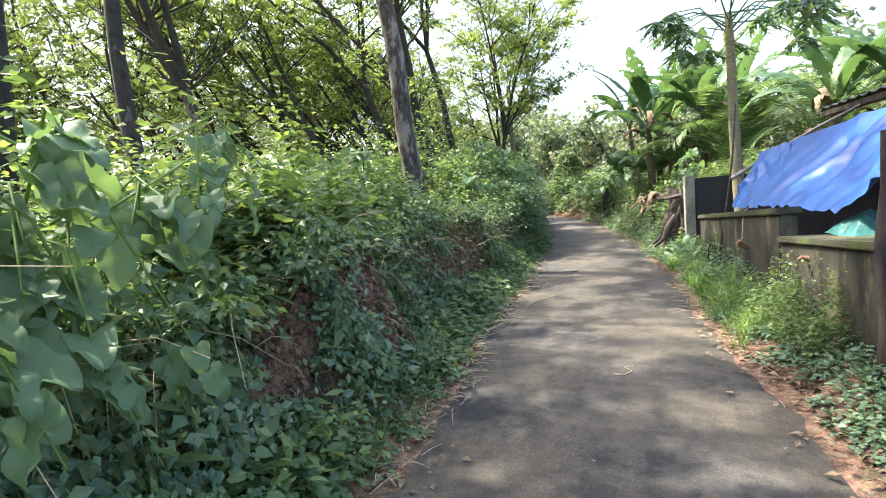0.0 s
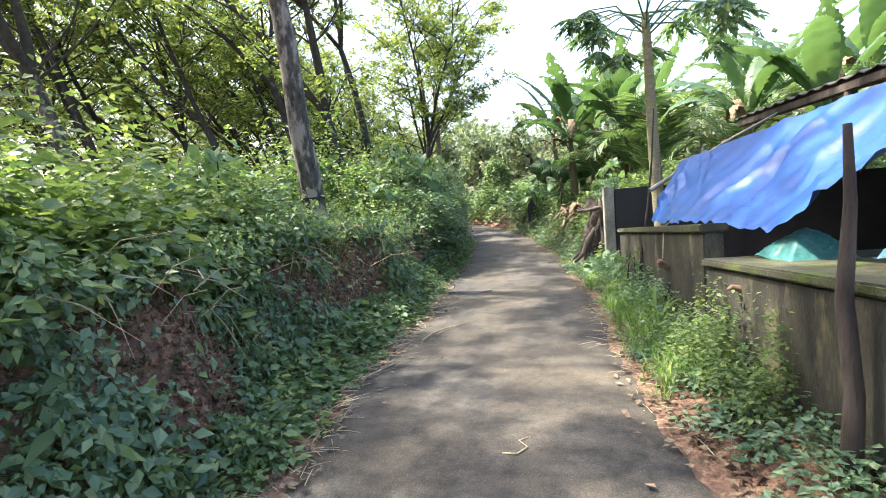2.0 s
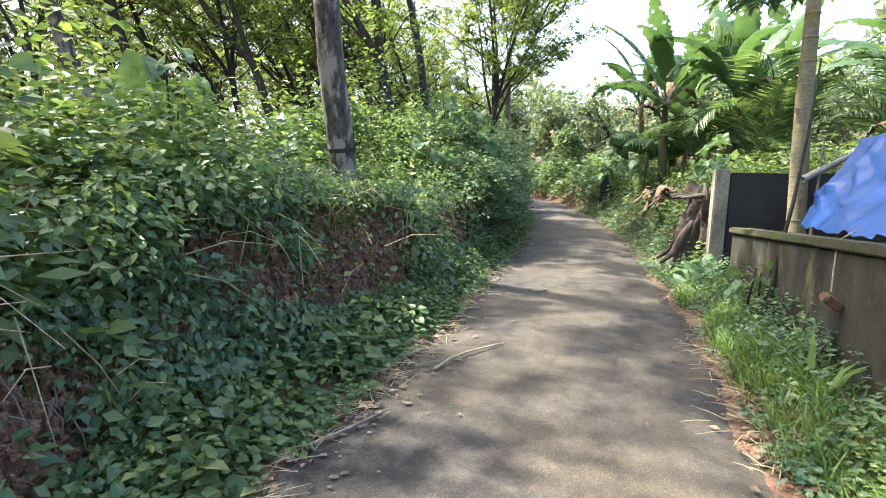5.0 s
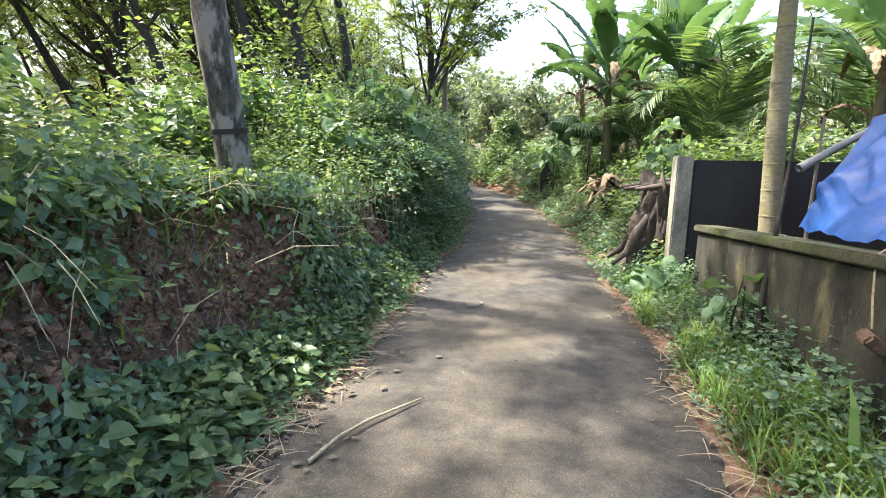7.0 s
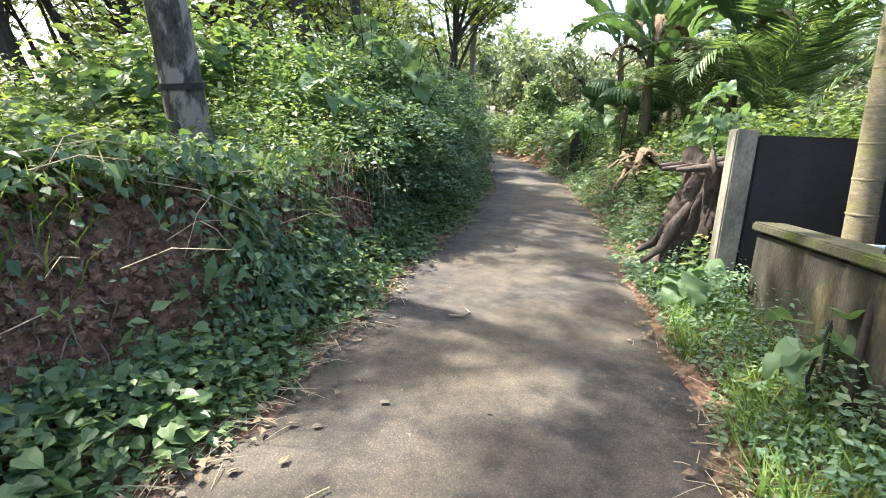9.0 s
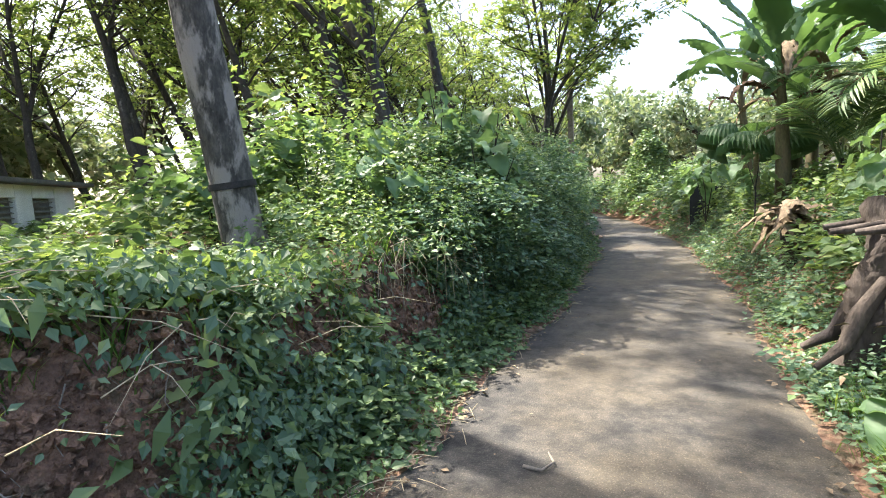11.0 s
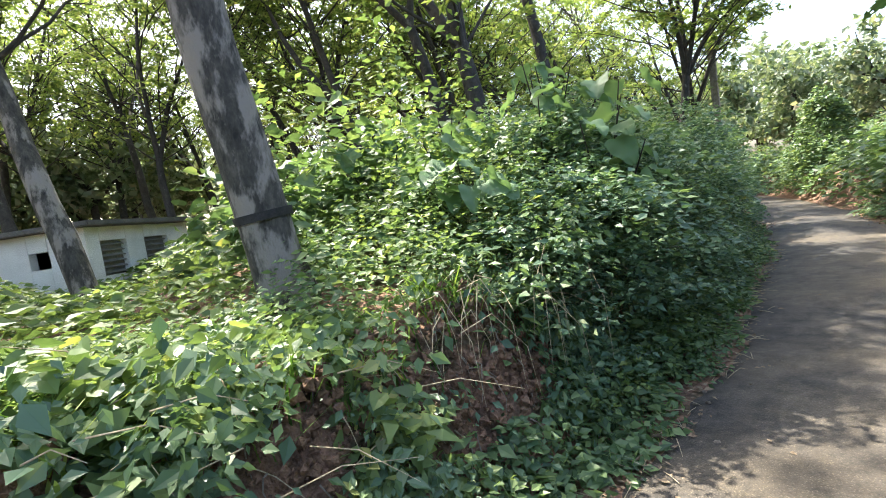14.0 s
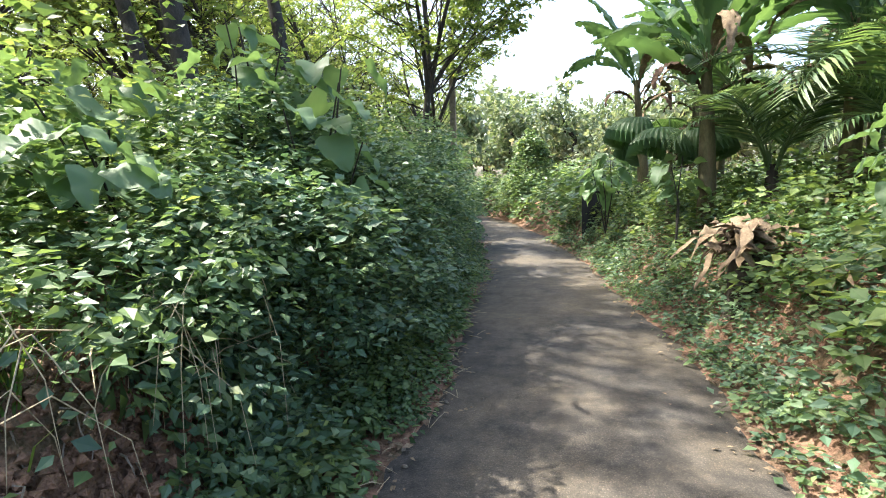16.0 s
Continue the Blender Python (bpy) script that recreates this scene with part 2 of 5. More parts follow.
# leaf outlines: (across, along, up), one leaf of length 1
OVATE = (np.array([(0, 0, 0), (-0.30, 0.22, 0.05), (-0.30, 0.58, 0.05), (0, 1, -0.06), (0.30, 0.58, 0.05), (0.30, 0.22, 0.05), (0, 0.42, -0.03)]),
         np.array([(0, 1, 6), (1, 2, 6), (2, 3, 6), (3, 4, 6), (4, 5, 6), (5, 0, 6)])[:, ::-1])
HEART = (np.array([(0, 0, 0), (-0.26, -0.14, 0.03), (-0.48, 0.14, 0.09), (-0.36, 0.58, 0.05), (0, 1, -0.12), (0.36, 0.58, 0.05), (0.48, 0.14, 0.09), (0.26, -0.14, 0.03), (0, 0.4, -0.05)]),
         np.array([(0, 1, 8), (1, 2, 8), (2, 3, 8), (3, 4, 8), (4, 5, 8), (5, 6, 8), (6, 7, 8), (7, 0, 8)])[:, ::-1])
OVATE4 = (np.array([(0, 0, 0), (-0.31, 0.4, 0.06), (0, 1, -0.08), (0.31, 0.4, 0.06), (0, 0.45, -0.03)]), np.array([(0, 4, 1), (1, 4, 2), (2, 4, 3), (3, 4, 0)]))
LANCE = (np.array([(0, 0, 0), (-0.15, 0.45, 0.03), (0, 1, -0.12), (0.15, 0.45, 0.03)]), np.array([(0, 3, 1), (3, 2, 1)]))
CLOD = (np.array([(0.5, 0, 0.1), (-0.45, 0.1, 0), (0.05, 0.5, 0.05), (0, -0.5, 0), (0.05, 0.03, 0.42), (0, 0, -0.4)]), np.array([(0, 2, 4), (2, 1, 4), (1, 3, 4), (3, 0, 4), (2, 0, 5), (1, 2, 5), (3, 1, 5), (0, 3, 5)]))
RUBBER = (np.array([(0, 0, 0), (-0.20, 0.5, 0.03), (0, 1, -0.10), (0.20, 0.5, 0.03)]), np.array([(0, 3, 1), (3, 2, 1)]))
BLADE = (np.array([(-0.016, 0, 0), (0.016, 0, 0), (-0.016, 0.5, 0.06), (0.016, 0.5, 0.06), (0, 1, -0.16)]), np.array([(0, 1, 3), (0, 3, 2), (2, 3, 4)]))


def leaves(name, base, along, normal, size, shape, material):
    tv, tf = shape
    d = unit(along)
    s = unit(np.cross(d, normal) + 1e-6)
    n = np.cross(s, d)
    v = base[:, None] + size[:, None, None] * (tv[None, :, 0:1] * s[:, None] + tv[None, :, 1:2] * d[:, None] + tv[None, :, 2:3] * n[:, None])
    f = tf[None] + (np.arange(len(base)) * len(tv))[:, None, None]
    return mesh_from(name, v.reshape(-1, 3), f.reshape(-1, 3), material)


def stuff(name, me, label, category):
    return tagged(new(name, me), label, category, kind="stuff")


# ---- lie of the land ----
def mid(y):
    y = np.asarray(y, float)
    return 0.6 - 0.0072 * np.clip(y - 13, 0, 40) ** 2 - 0.35 * np.clip(y - 53, 0, 60)


def edge_l(y):
    return mid(y) - 1.14 + 0.06 * np.sin(np.asarray(y) * 1.3) + 0.03 * np.sin(np.asarray(y) * 3.7 + 1)


def edge_r(y):
    return mid(y) + 1.14 - 0.012 * np.clip(np.asarray(y) - 12, 0, 12) + 0.05 * np.sin(np.asarray(y) * 1.1 + 2) + 0.03 * np.sin(np.asarray(y) * 4.1)


def step(a, b, t):
    t = np.clip((t - a) / (b - a), 0, 1)
    return t * t * (3 - 2 * t)


def wav(x, y, k, s=0.0):
    return (np.sin(x * k + 1.7 * s) * np.cos(y * k * 0.83 + s) + 0.6 * np.sin(x * k * 2.1 - y * k * 1.7 + 2 * s) + 0.4 * np.sin(y * k * 3.3 + s)) / 2


def bank_lip(y):
    return 0.55 + 0.10 * np.sin(y * 0.9) + 0.07 * np.sin(y * 2.7) + 0.04 * np.sin(y * 6.1 + 1)


def bank_tall(y):
    return 1.08 + 0.08 * np.sin(y * 0.7 + 1) + 0.07 * np.sin(y * 2.3) + 0.04 * np.sin(y * 5.3 + 2) - 0.30 * np.exp(-((y - 11.75) / 0.75) ** 2)


def land(x, y):
    x, y = np.asarray(x, float), np.asarray(y, float)
    u, v = edge_l(y) - x, x - edge_r(y)
    lip = bank_lip(y)
    tall = bank_tall(y) - 0.35 * step(24, 32, y)
    bank = 0.10 * step(0, 0.5, u) + tall * step(lip - 0.14, lip + 0.46, u) * (0.9 + 0.1 * step(0.9, 2.5, u)) + 0.08 * step(2, 9, u) + 0.04 * wav(x, y, 2.2) * step(0.3, 1, u)
    right = 0.10 * step(0, 0.4, v) + (0.85 * step(0.15, 1.1, v)) * step(13.2, 14.4, y) + 0.02 * wav(x, y, 3, 1) * step(0.1, 0.5, v)
    far = 0.6 * step(5, 30, v)
    return bank * (u > 0) + (right + far) * (v > 0) - 0.012 * step(0.2, -0.2, np.minimum(-u, -v) * 0 + np.maximum(u, v))


ax = np.unique(np.concatenate([np.linspace(-160, -12, 24), np.linspace(-12, -4, 33), np.arange(-4, 5, 0.09), np.linspace(5, 14, 31), np.linspace(14, 160, 24)]))
ay = np.unique(np.concatenate([np.linspace(-160, -4, 24), np.linspace(-4, 2, 20), np.arange(2, 26, 0.13), np.linspace(26, 50, 61), np.linspace(50, 260, 36)]))
gx, gy = np.meshgrid(ax, ay, indexing="ij")
gz = land(gx, gy) + 0.015 * wav(gx, gy, 9, 2) * (np.maximum(edge_l(gy) - gx, gx - edge_r(gy)) > 0.3)
ii, jj = np.meshgrid(np.arange(len(ax) - 1), np.arange(len(ay) - 1), indexing="ij")
q = ii * len(ay) + jj
ground = new("ground", mesh_from("ground", np.stack([gx, gy, gz], -1).reshape(-1, 3), np.stack([q, q + len(ay), q + len(ay) + 1, q + 1], -1).reshape(-1, 4), M_SOIL, True))
tagged(ground, "brown laterite earth of the lane's verges and banks", "ground", kind="structure")

# the lane: a thin worn strip with ragged edges
ys = np.unique(np.concatenate([np.arange(-6, 40, 0.08), np.arange(40, 90, 0.5)]))
cols = np.linspace(0, 1, 15)
el = edge_l(ys) + 0.03 * np.sin(ys * 9.1) * np.sin(ys * 2.3) + rng.normal(size=len(ys)) * 0.012
er = edge_r(ys) + 0.03 * np.sin(ys * 8.3) * np.sin(ys * 3.1) + rng.normal(size=len(ys)) * 0.012
rx = el[:, None] + (er - el)[:, None] * cols[None]
rz = 0.022 * np.sin(np.pi * cols)[None] + 0.006 + 0.006 * wav(rx, ys[:, None] + 0 * rx, 2.5) - 0.03 * ((cols == 0) | (cols == 1))[None]
i, j = np.meshgrid(np.arange(len(ys) - 1), np.arange(14), indexing="ij")
q = i * 15 + j
road = new("road", mesh_from("road", np.stack([rx, ys[:, None] + 0 * rx, rz], -1).reshape(-1, 3), np.stack([q, q + 1, q + 16, q + 15], -1).reshape(-1, 4), M_ROAD, True))
tagged(road, "narrow worn grey asphalt lane dusted with sandy soil", "road", kind="structure")

# ---- the plantation trees ----
def limb_path(p0, d0, length, n, curve, seed, pull=0.03):
    r = np.random.default_rng(seed)
    pts, d = [np.array(p0, float)], unit(np.array(d0, float))
    for _ in range(n):
        d = unit(d + r.normal(size=3) * curve + np.array([0, 0, pull]))
        pts.append(pts[-1] + d * length / n)
    return np.array(pts), d


def rubber_tree_meshes(seed, height, radius, fork, lean, n_leaf, bark=None, limbs_n=0):
    """Trunk, limb and crown meshes of a tall slender plantation tree, base at the origin."""
    r = np.random.default_rng(seed)
    trunk, d = limb_path((0, 0, -0.3), (lean[0], lean[1], 1), fork + 0.3, 9, 0.035, seed, 0.008)
    t_r = np.linspace(radius * 1.12, radius * 0.74, 10)
    t_r[0] *= 1.25
    tv = tube(trunk, t_r, 14, 0.035)
    limb_meshes, tips = [], []
    k = limbs_n or int(r.integers(2, 4))
    a0 = r.uniform(0, 6.28)
    for b in range(k):
        limbs = []
        a = a0 + b * 6.28 / k + r.normal() * 0.3
        dd = unit(d + r.uniform(0.22, 0.42) * np.array([math.cos(a), math.sin(a), 0]) + np.array([lean[0], 0, 0]) * 0.5)
        pts, de = limb_path(trunk[-1] - d * 0.12, dd, (height - fork) * r.uniform(0.8, 1.0), 9, 0.055, seed * 31 + b, 0.012)
        limbs.append(tube(pts, np.linspace(radius * 0.62, radius * 0.13, 10), 8, 0.03))
        for s in range(15):
            w = r.uniform(0.06, 1.0)
            p = pts[min(8, int(w * 9))]
            a2 = r.uniform(0, 6.28)
            sd = unit(de * r.uniform(0.5, 1.1) + np.array([math.cos(a2), math.sin(a2), r.uniform(-0.2, 0.35)]))
            sp, sde = limb_path(p, sd, r.uniform(1.6, 4.0), 6, 0.12, seed * 77 + b * 19 + s)
            limbs.append(tube(sp, np.linspace(radius * 0.20, 0.010, 7), 5))
            for q in range(3):
                a3 = r.uniform(0, 6.28)
                tp, _ = limb_path(sp[2 + q], unit(sde + 0.9 * np.array([math.cos(a3), math.sin(a3), r.uniform(-0.4, 0.3)])), r.uniform(0.5, 1.3), 3, 0.12, seed * 131 + b * 97 + s * 7 + q)
                limbs.append(tube(tp, np.linspace(0.012, 0.004, 4), 3))
                tips += [tp[1], tp[2], tp[3], tp[3]]
            tips += [sp[4], sp[5], sp[6]]
        tips.append(pts[-1])
        limb_meshes.append(mesh_from("limb", *joined(limbs), M_LIMB, True))
    tips = np.array(tips)
    c = tips[r.integers(0, len(tips), n_leaf // 14)]
    c = c + r.normal(size=c.shape) * (0.16, 0.16, 0.07)
    base = np.repeat(c, 14, 0) + r.normal(size=(len(c) * 14, 3)) * (0.10, 0.10, 0.045)
    az = r.uniform(0, 6.28, len(base))
    along = np.stack([np.cos(az), np.sin(az), r.uniform(-0.7, 0.25, len(base))], -1)
    nrm = r.normal(size=(len(base), 3)) * 0.35 + (0, 0, 1)
    crown = leaves("crown", base, along, nrm, r.uniform(0.12, 0.25, len(base)), RUBBER, M_CROWN)
    return mesh_from("trunk", *tv, bark or M_BARK_SHADED, True), limb_meshes, crown


def rubber_tree(x, y, meshes, label="tall slender rubber tree with mottled grey bark on the bank", rz=0):
    tr = thing("rubber_tree", x, y, float(land(x, y)), label, "tree", "plantation trees", rz)
    part("trunk", meshes[0], tr)
    for me in meshes[1]:
        part("limb", me, tr)
    part("crown", meshes[2], tr)
    return tr


def tree_with_ring():
    lean = (-0.02, -0.11)
    tr = rubber_tree(-2.80, 12.85, rubber_tree_meshes(5, 14.5, 0.185, 6.2, lean, 8000, M_BARK), "thick leaning rubber tree, mottled bark with a dark tapping ring")
    path, _ = limb_path((0, 0, -0.3), (*lean, 1), 6.5, 9, 0.035, 5, 0.008)
    ring = tube([[np.interp(zc, path[:, 2], path[:, k]) for k in range(3)] for zc in (0.63, 0.66, 0.69)], [0.212, 0.214, 0.210], 18, 0.02)
    part("ring", mesh_from("ring", *ring, M_BARKRING, True), tr, "dark painted ring round the trunk")


tree_with_ring()
rubber_tree(-3.6, 17.3, rubber_tree_meshes(21, 13.5, 0.17, 3.0, (-0.26, 0.0), 5500, None, 3), "rubber tree forking low above the large bush, bark darkened for shade")
rubber_tree(-3.15, 19.1, rubber_tree_meshes(22, 13, 0.11, 5.5, (-0.18, 0.04), 5000), "slender rubber tree behind the large bush, bark darkened for shade")
rubber_tree(-5.0, 18.4, rubber_tree_meshes(23, 13, 0.13, 4.6, (-0.28, 0.02), 5000), "slender rubber tree behind the large bush, bark darkened for shade")
rubber_tree(-6.95, 12.55, rubber_tree_meshes(17, 13, 0.15, 3.4, (-0.20, -0.03), 5000, M_BARK, 3), "leaning rubber tree with mottled bark before the white shed")
rubber_tree(-5.3, 8.6, rubber_tree_meshes(18, 12.5, 0.12, 5.0, (-0.16, 0.04), 2400), "slender rubber tree close to the bank, bark darkened for shade")
rubber_tree(-3.4, 25.0, rubber_tree_meshes(16, 10.5, 0.11, 3.0, (0.16, -0.10), 15000, None, 4), "slender rubber tree whose crown reaches over the lane")
# tree added at the view's edge so its crown shades the right verge
rubber_tree(-4.4, 6.0, rubber_tree_meshes(24, 12.5, 0.13, 5.5, (0.06, 0.05), 7000), "slender rubber tree close to the bank, bark darkened for shade")
rubber_tree(-4.6, 31.0, rubber_tree_meshes(25, 10.5, 0.12, 3.0, (0.10, -0.05), 11000, None, 4), "leafy rubber tree beside the bend of the lane")
variants = [rubber_tree_meshes(s, 12 + s % 3, 0.105 + 0.012 * (s % 4), f, l, 5400) for s, f, l in
            ((11, 3.6, (-0.42, 0.02)), (12, 4.4, (-0.60, -0.08)), (13, 3.0, (-0.48, 0.06)), (14, 5.0, (-0.38, -0.04)), (15, 3.8, (-0.66, 0.05)))]
# the last two stand out of view, added so their crowns shade the lane
spots = [(-7.15, 18.1), (-5.6, 23.6), (-9.2, 19.4), (-11.2, 18.2), (-8.3, 23.2), (-5.8, 28.5), (-8.2, 31.0), (-13.4, 16.4), (-10.6, 17.4), (-12.9, 13.2), (-4.6, 35.0), (-6.2, 37.0), (-5.0, 1.0), (-4.6, -2.8)]
tr_rng = np.random.default_rng(3)
for gx_ in np.arange(-6.6, -23, -3.1):
    for gy_ in np.arange(2.0, 42, 3.9):
        p_ = (gx_ + tr_rng.uniform(-0.8, 0.8), gy_ + tr_rng.uniform(-1.1, 1.1))
        shed_gap = -12.0 < p_[0] < -6.0 and 5.6 < p_[1] < 16.0
        taken = math.hypot(p_[0] + 7.05, p_[1] - 12.4) < 2.2 or any(math.hypot(p_[0] - q_[0], p_[1] - q_[1]) < 1.9 for q_ in spots)
        if not shed_gap and not taken:
            spots.append(p_)
first = {}
for n, (sx, sy) in enumerate(spots):
    k = n % 5
    if k not in first:
        first[k] = rubber_tree(sx, sy, variants[k])
    else:
        copy_thing(first[k], pose(sx, sy, float(land(sx, sy)), 0, 0, tr_rng.uniform(-30, 30)))


# ---- undergrowth ----
def bare_earth(y, h):
    """How bare the cut face of the bank is, by the place along it and the share of its height."""
    gap = np.zeros(len(y))
    for c, w, lo, hi in ((5.45, 0.30, 0.2, 0.82), (6.75, 0.62, 0.12, 0.92), (8.75, 0.35, 0.3, 0.9), (9.95, 0.98, 0.2, 0.97), (11.75, 0.35, 0.4, 0.85), (12.85, 0.62, 0.2, 1.02)):
        rag = 0.16 * np.sin(h * 9 + c * 3) + 0.10 * np.sin(h * 23 + c)
        gap = np.maximum(gap, np.exp(-((y - c + rag) / w) ** 6) * step(lo - 0.06, lo + 0.06, h + 0.06 * np.sin(y * 14)) * (1 - step(hi - 0.06, hi + 0.06, h + 0.07 * np.sin(y * 11))))
    return gap


def clumps(name, cx, cy, cz, radius, height, per, size, shape, material, label, category="undergrowth", up=0.9, seed=1, droop=(-0.5, 0.35), fill=0.35):
    """Leafy plants as domes of leaves about each centre; arrays or single numbers."""
    r = np.random.default_rng(seed)
    n = len(cx)
    rad, hgt = np.broadcast_to(radius, n) * r.uniform(0.5, 1.2, n), np.broadcast_to(height, n) * (0.45 + 0.95 * r.uniform(0, 1, n) ** 1.2)
    k = np.repeat(np.arange(n), per)
    a, w = r.uniform(0, 6.28, len(k)), np.sqrt(r.uniform(0, 1, len(k)))
    h = (1 - w ** 2.2) * (fill + (1 - fill) * r.uniform(0, 1, len(k)) ** 0.5)
    base = np.stack([cx[k] + rad[k] * w * np.cos(a), cy[k] + rad[k] * w * np.sin(a), cz[k] + hgt[k] * h + 0.02], -1)
    front = base[:, 0] - edge_l(base[:, 1]) + bank_lip(base[:, 1])
    bare = bare_earth(base[:, 1], (base[:, 2] - 0.12) / 1.08) * (front > -0.42) * (front < 0.7)
    m = r.uniform(0, 1, len(k)) > 0.95 * bare
    base, k, a = base[m], k[m], a[m]
    a2 = a + r.normal(size=len(k)) * 0.9
    along = np.stack([np.cos(a2), np.sin(a2), r.uniform(*droop, len(k))], -1)
    nrm = np.stack([0.5 * np.cos(a), 0.5 * np.sin(a), np.full(len(k), up)], -1) + r.normal(size=(len(k), 3)) * 0.35
    s = r.uniform(0.55, 1.35, len(k)) * np.broadcast_to(size, n)[k] * (0.8 + 0.4 * r.uniform(0, 1, n))[k]
    return stuff(name, leaves(name, base, along, nrm, s, shape, material), label, category)


def scatter(n, x0, x1, y0, y1, seed, keep=None):
    """Random places; x runs from x0(y) to x1(y)."""
    r = np.random.default_rng(seed)
    y = r.uniform(y0, y1, n)
    x = x0(y) + (x1(y) - x0(y)) * r.uniform(0, 1, n)
    if keep is not None:
        m = keep(x, y, r)
        x, y = x[m], y[m]
    return x, y, land(x, y)


x, y, z = scatter(1000, lambda y: edge_l(y) - 0.66, lambda y: edge_l(y) - 0.04, 2.0, 25, 21)
clumps("verge_weeds", x, y, z, 0.19, 0.04 + (0.10 + 0.24 * np.clip(wav(x, y, 2.1, 5) + 0.5, 0, 1)) * step(0.05, 0.5, edge_l(y) - x), 28, 0.055 + 0.03 * np.clip(wav(x, y, 1.6, 2) + 0.5, 0, 1), OVATE4, M_LEAF, "low broad-leaved weeds along the lane's edge", seed=21)


def bank_face(n, y0, y1, seed):
    """Places up the cut face of the left bank, evenly in height."""
    r = np.random.default_rng(seed)
    y, h = r.uniform(y0, y1, n), r.uniform(0, 1, n)
    x = edge_l(y) - bank_lip(y) + 0.10 - 0.50 * h
    return x, y, 0.12 + bank_tall(y) * h, r


def face_leaves(name, n, y0, y1, seed, per, spread, size, shape, material, label):
    cx, cy, cz, r = bank_face(n, y0, y1, seed)
    k = np.repeat(np.arange(len(cx)), per)
    off = r.normal(size=(len(k), 3)) * spread
    off[:, 0] = np.abs(off[:, 0]) * 0.9 + 0.01
    base = np.stack([cx[k], cy[k], cz[k]], -1) + off
    base = base[r.uniform(0, 1, len(k)) > 0.97 * bare_earth(base[:, 1], (base[:, 2] - 0.12) / 1.08)]
    k = k[:len(base)]
    along = np.stack([r.uniform(-0.1, 0.9, len(k)), r.normal(size=len(k)) * 0.7, r.uniform(-1.3, 0.1, len(k))], -1)
    nrm = np.stack([r.uniform(0.3, 1.0, len(k)), r.normal(size=len(k)) * 0.35, r.uniform(0.2, 1.0, len(k))], -1)
    return stuff(name, leaves(name, base, along, nrm, (0.45 + 1.15 * r.uniform(0, 1, len(k)) ** 1.6) * size * (0.7 + 0.6 * r.uniform(0, 1, n))[k], shape, material), label, "creeper")


face_leaves("bank_creepers", 1800, 1.8, 25, 22, 30, 0.11, 0.058, OVATE4, M_LEAF_DARK, "dark creepers hanging down the cut earth bank")
face_leaves("bank_creepers", 700, 1.8, 25, 26, 24, 0.10, 0.052, OVATE4, M_LEAF, "green creepers trailing down the cut earth bank")
face_leaves("bank_ferns", 420, 1.8, 25, 37, 14, 0.08, 0.14, LANCE, M_LEAF_LIGHT, "narrow pale fern leaves hanging on the earth bank")
face_leaves("bank_moss", 900, 1.8, 25, 27, 12, 0.06, 0.026, OVATE4, M_LEAF_LIGHT, "tiny pale creeping leaves on the earth bank")

# clods and fine roots on the bare cut faces
cx, cy, cz, r_ = bank_face(15000, 4.5, 14, 71)
m = bare_earth(cy, (cz - 0.12) / 1.08) > 0.5
base = np.stack([cx[m], cy[m], cz[m]], -1) + r_.normal(size=(m.sum(), 3)) * (0.02, 0.03, 0.03) - (0.012, 0, 0)
stuff("earth_clods", leaves("earth_clods", base, r_.normal(size=base.shape), r_.normal(size=base.shape), 0.012 + 0.075 * r_.uniform(0, 1, len(base)) ** 3, CLOD, M_SOIL), "crumbling clods of laterite earth on the cut bank", "earth")
rt = []
for k in np.nonzero(m)[0][::45]:
    p0 = np.array([cx[k] + 0.02, cy[k], cz[k]])
    pts = p0 + np.cumsum(np.concatenate([[(0, 0, 0)], np.stack([r_.uniform(-0.005, 0.04, 4), r_.normal(size=4) * 0.03, r_.uniform(-0.11, 0.0, 4)], -1)]), 0)
    rt.append(tube(pts, np.linspace(0.0045, 0.0015, 5), 4))
stuff("hanging_roots", mesh_from("hanging_roots", *joined(rt), M_STICK), "thin pale roots hanging from the cut bank", "roots")

x, y, z = scatter(700, lambda y: edge_l(y) - 0.7, lambda y: edge_l(y) - 0.15, 2.0, 25, 28)
clumps("verge_herbs", x, y, z, 0.12, 0.30, 16, 0.05, OVATE4, M_LEAF_LIGHT, "small pale herbs at the foot of the bank", seed=28)


def shrub_top(x, y):
    """How tall the growth on the bank stands: low where the shed shows through, tall elsewhere."""
    u = edge_l(y) - x
    dip = np.exp(-((y - 11.25 - 0.34 * (u - 1.4)) / (1.05 + 0.06 * u)) ** 4)
    near = 0.20 * step(10.2, 8.5, y) + 0.25 * step(13.2, 14.0, y)
    return np.maximum((0.36 + near + 0.45 * step(0.8, 1.8, u)) * (1 - 0.80 * dip) + 0.08 * wav(x, y, 1.7, 3) * (1 - dip), 0.08)


x, y, z = scatter(1150, lambda y: edge_l(y) - 2.7, lambda y: edge_l(y) - 0.70, 1.6, 26, 23)
clumps("bank_shrubs", x, y, z, 0.30, shrub_top(x, y), 42, 0.07, OVATE4, M_LEAF, "tangled green shrubs on top of the bank", seed=23)
x, y, z = scatter(650, lambda y: edge_l(y) - 2.4, lambda y: edge_l(y) - 0.62, 1.6, 26, 29)
clumps("bank_shrubs", x, y, z + 0.08, 0.26, shrub_top(x, y) * 1.15, 34, 0.05, OVATE4, M_LEAF_LIGHT, "fine pale-leaved shrubs on top of the bank", seed=29)
x, y, z = scatter(900, lambda y: edge_l(y) - 9, lambda y: edge_l(y) - 2.4, 2, 34, 24)
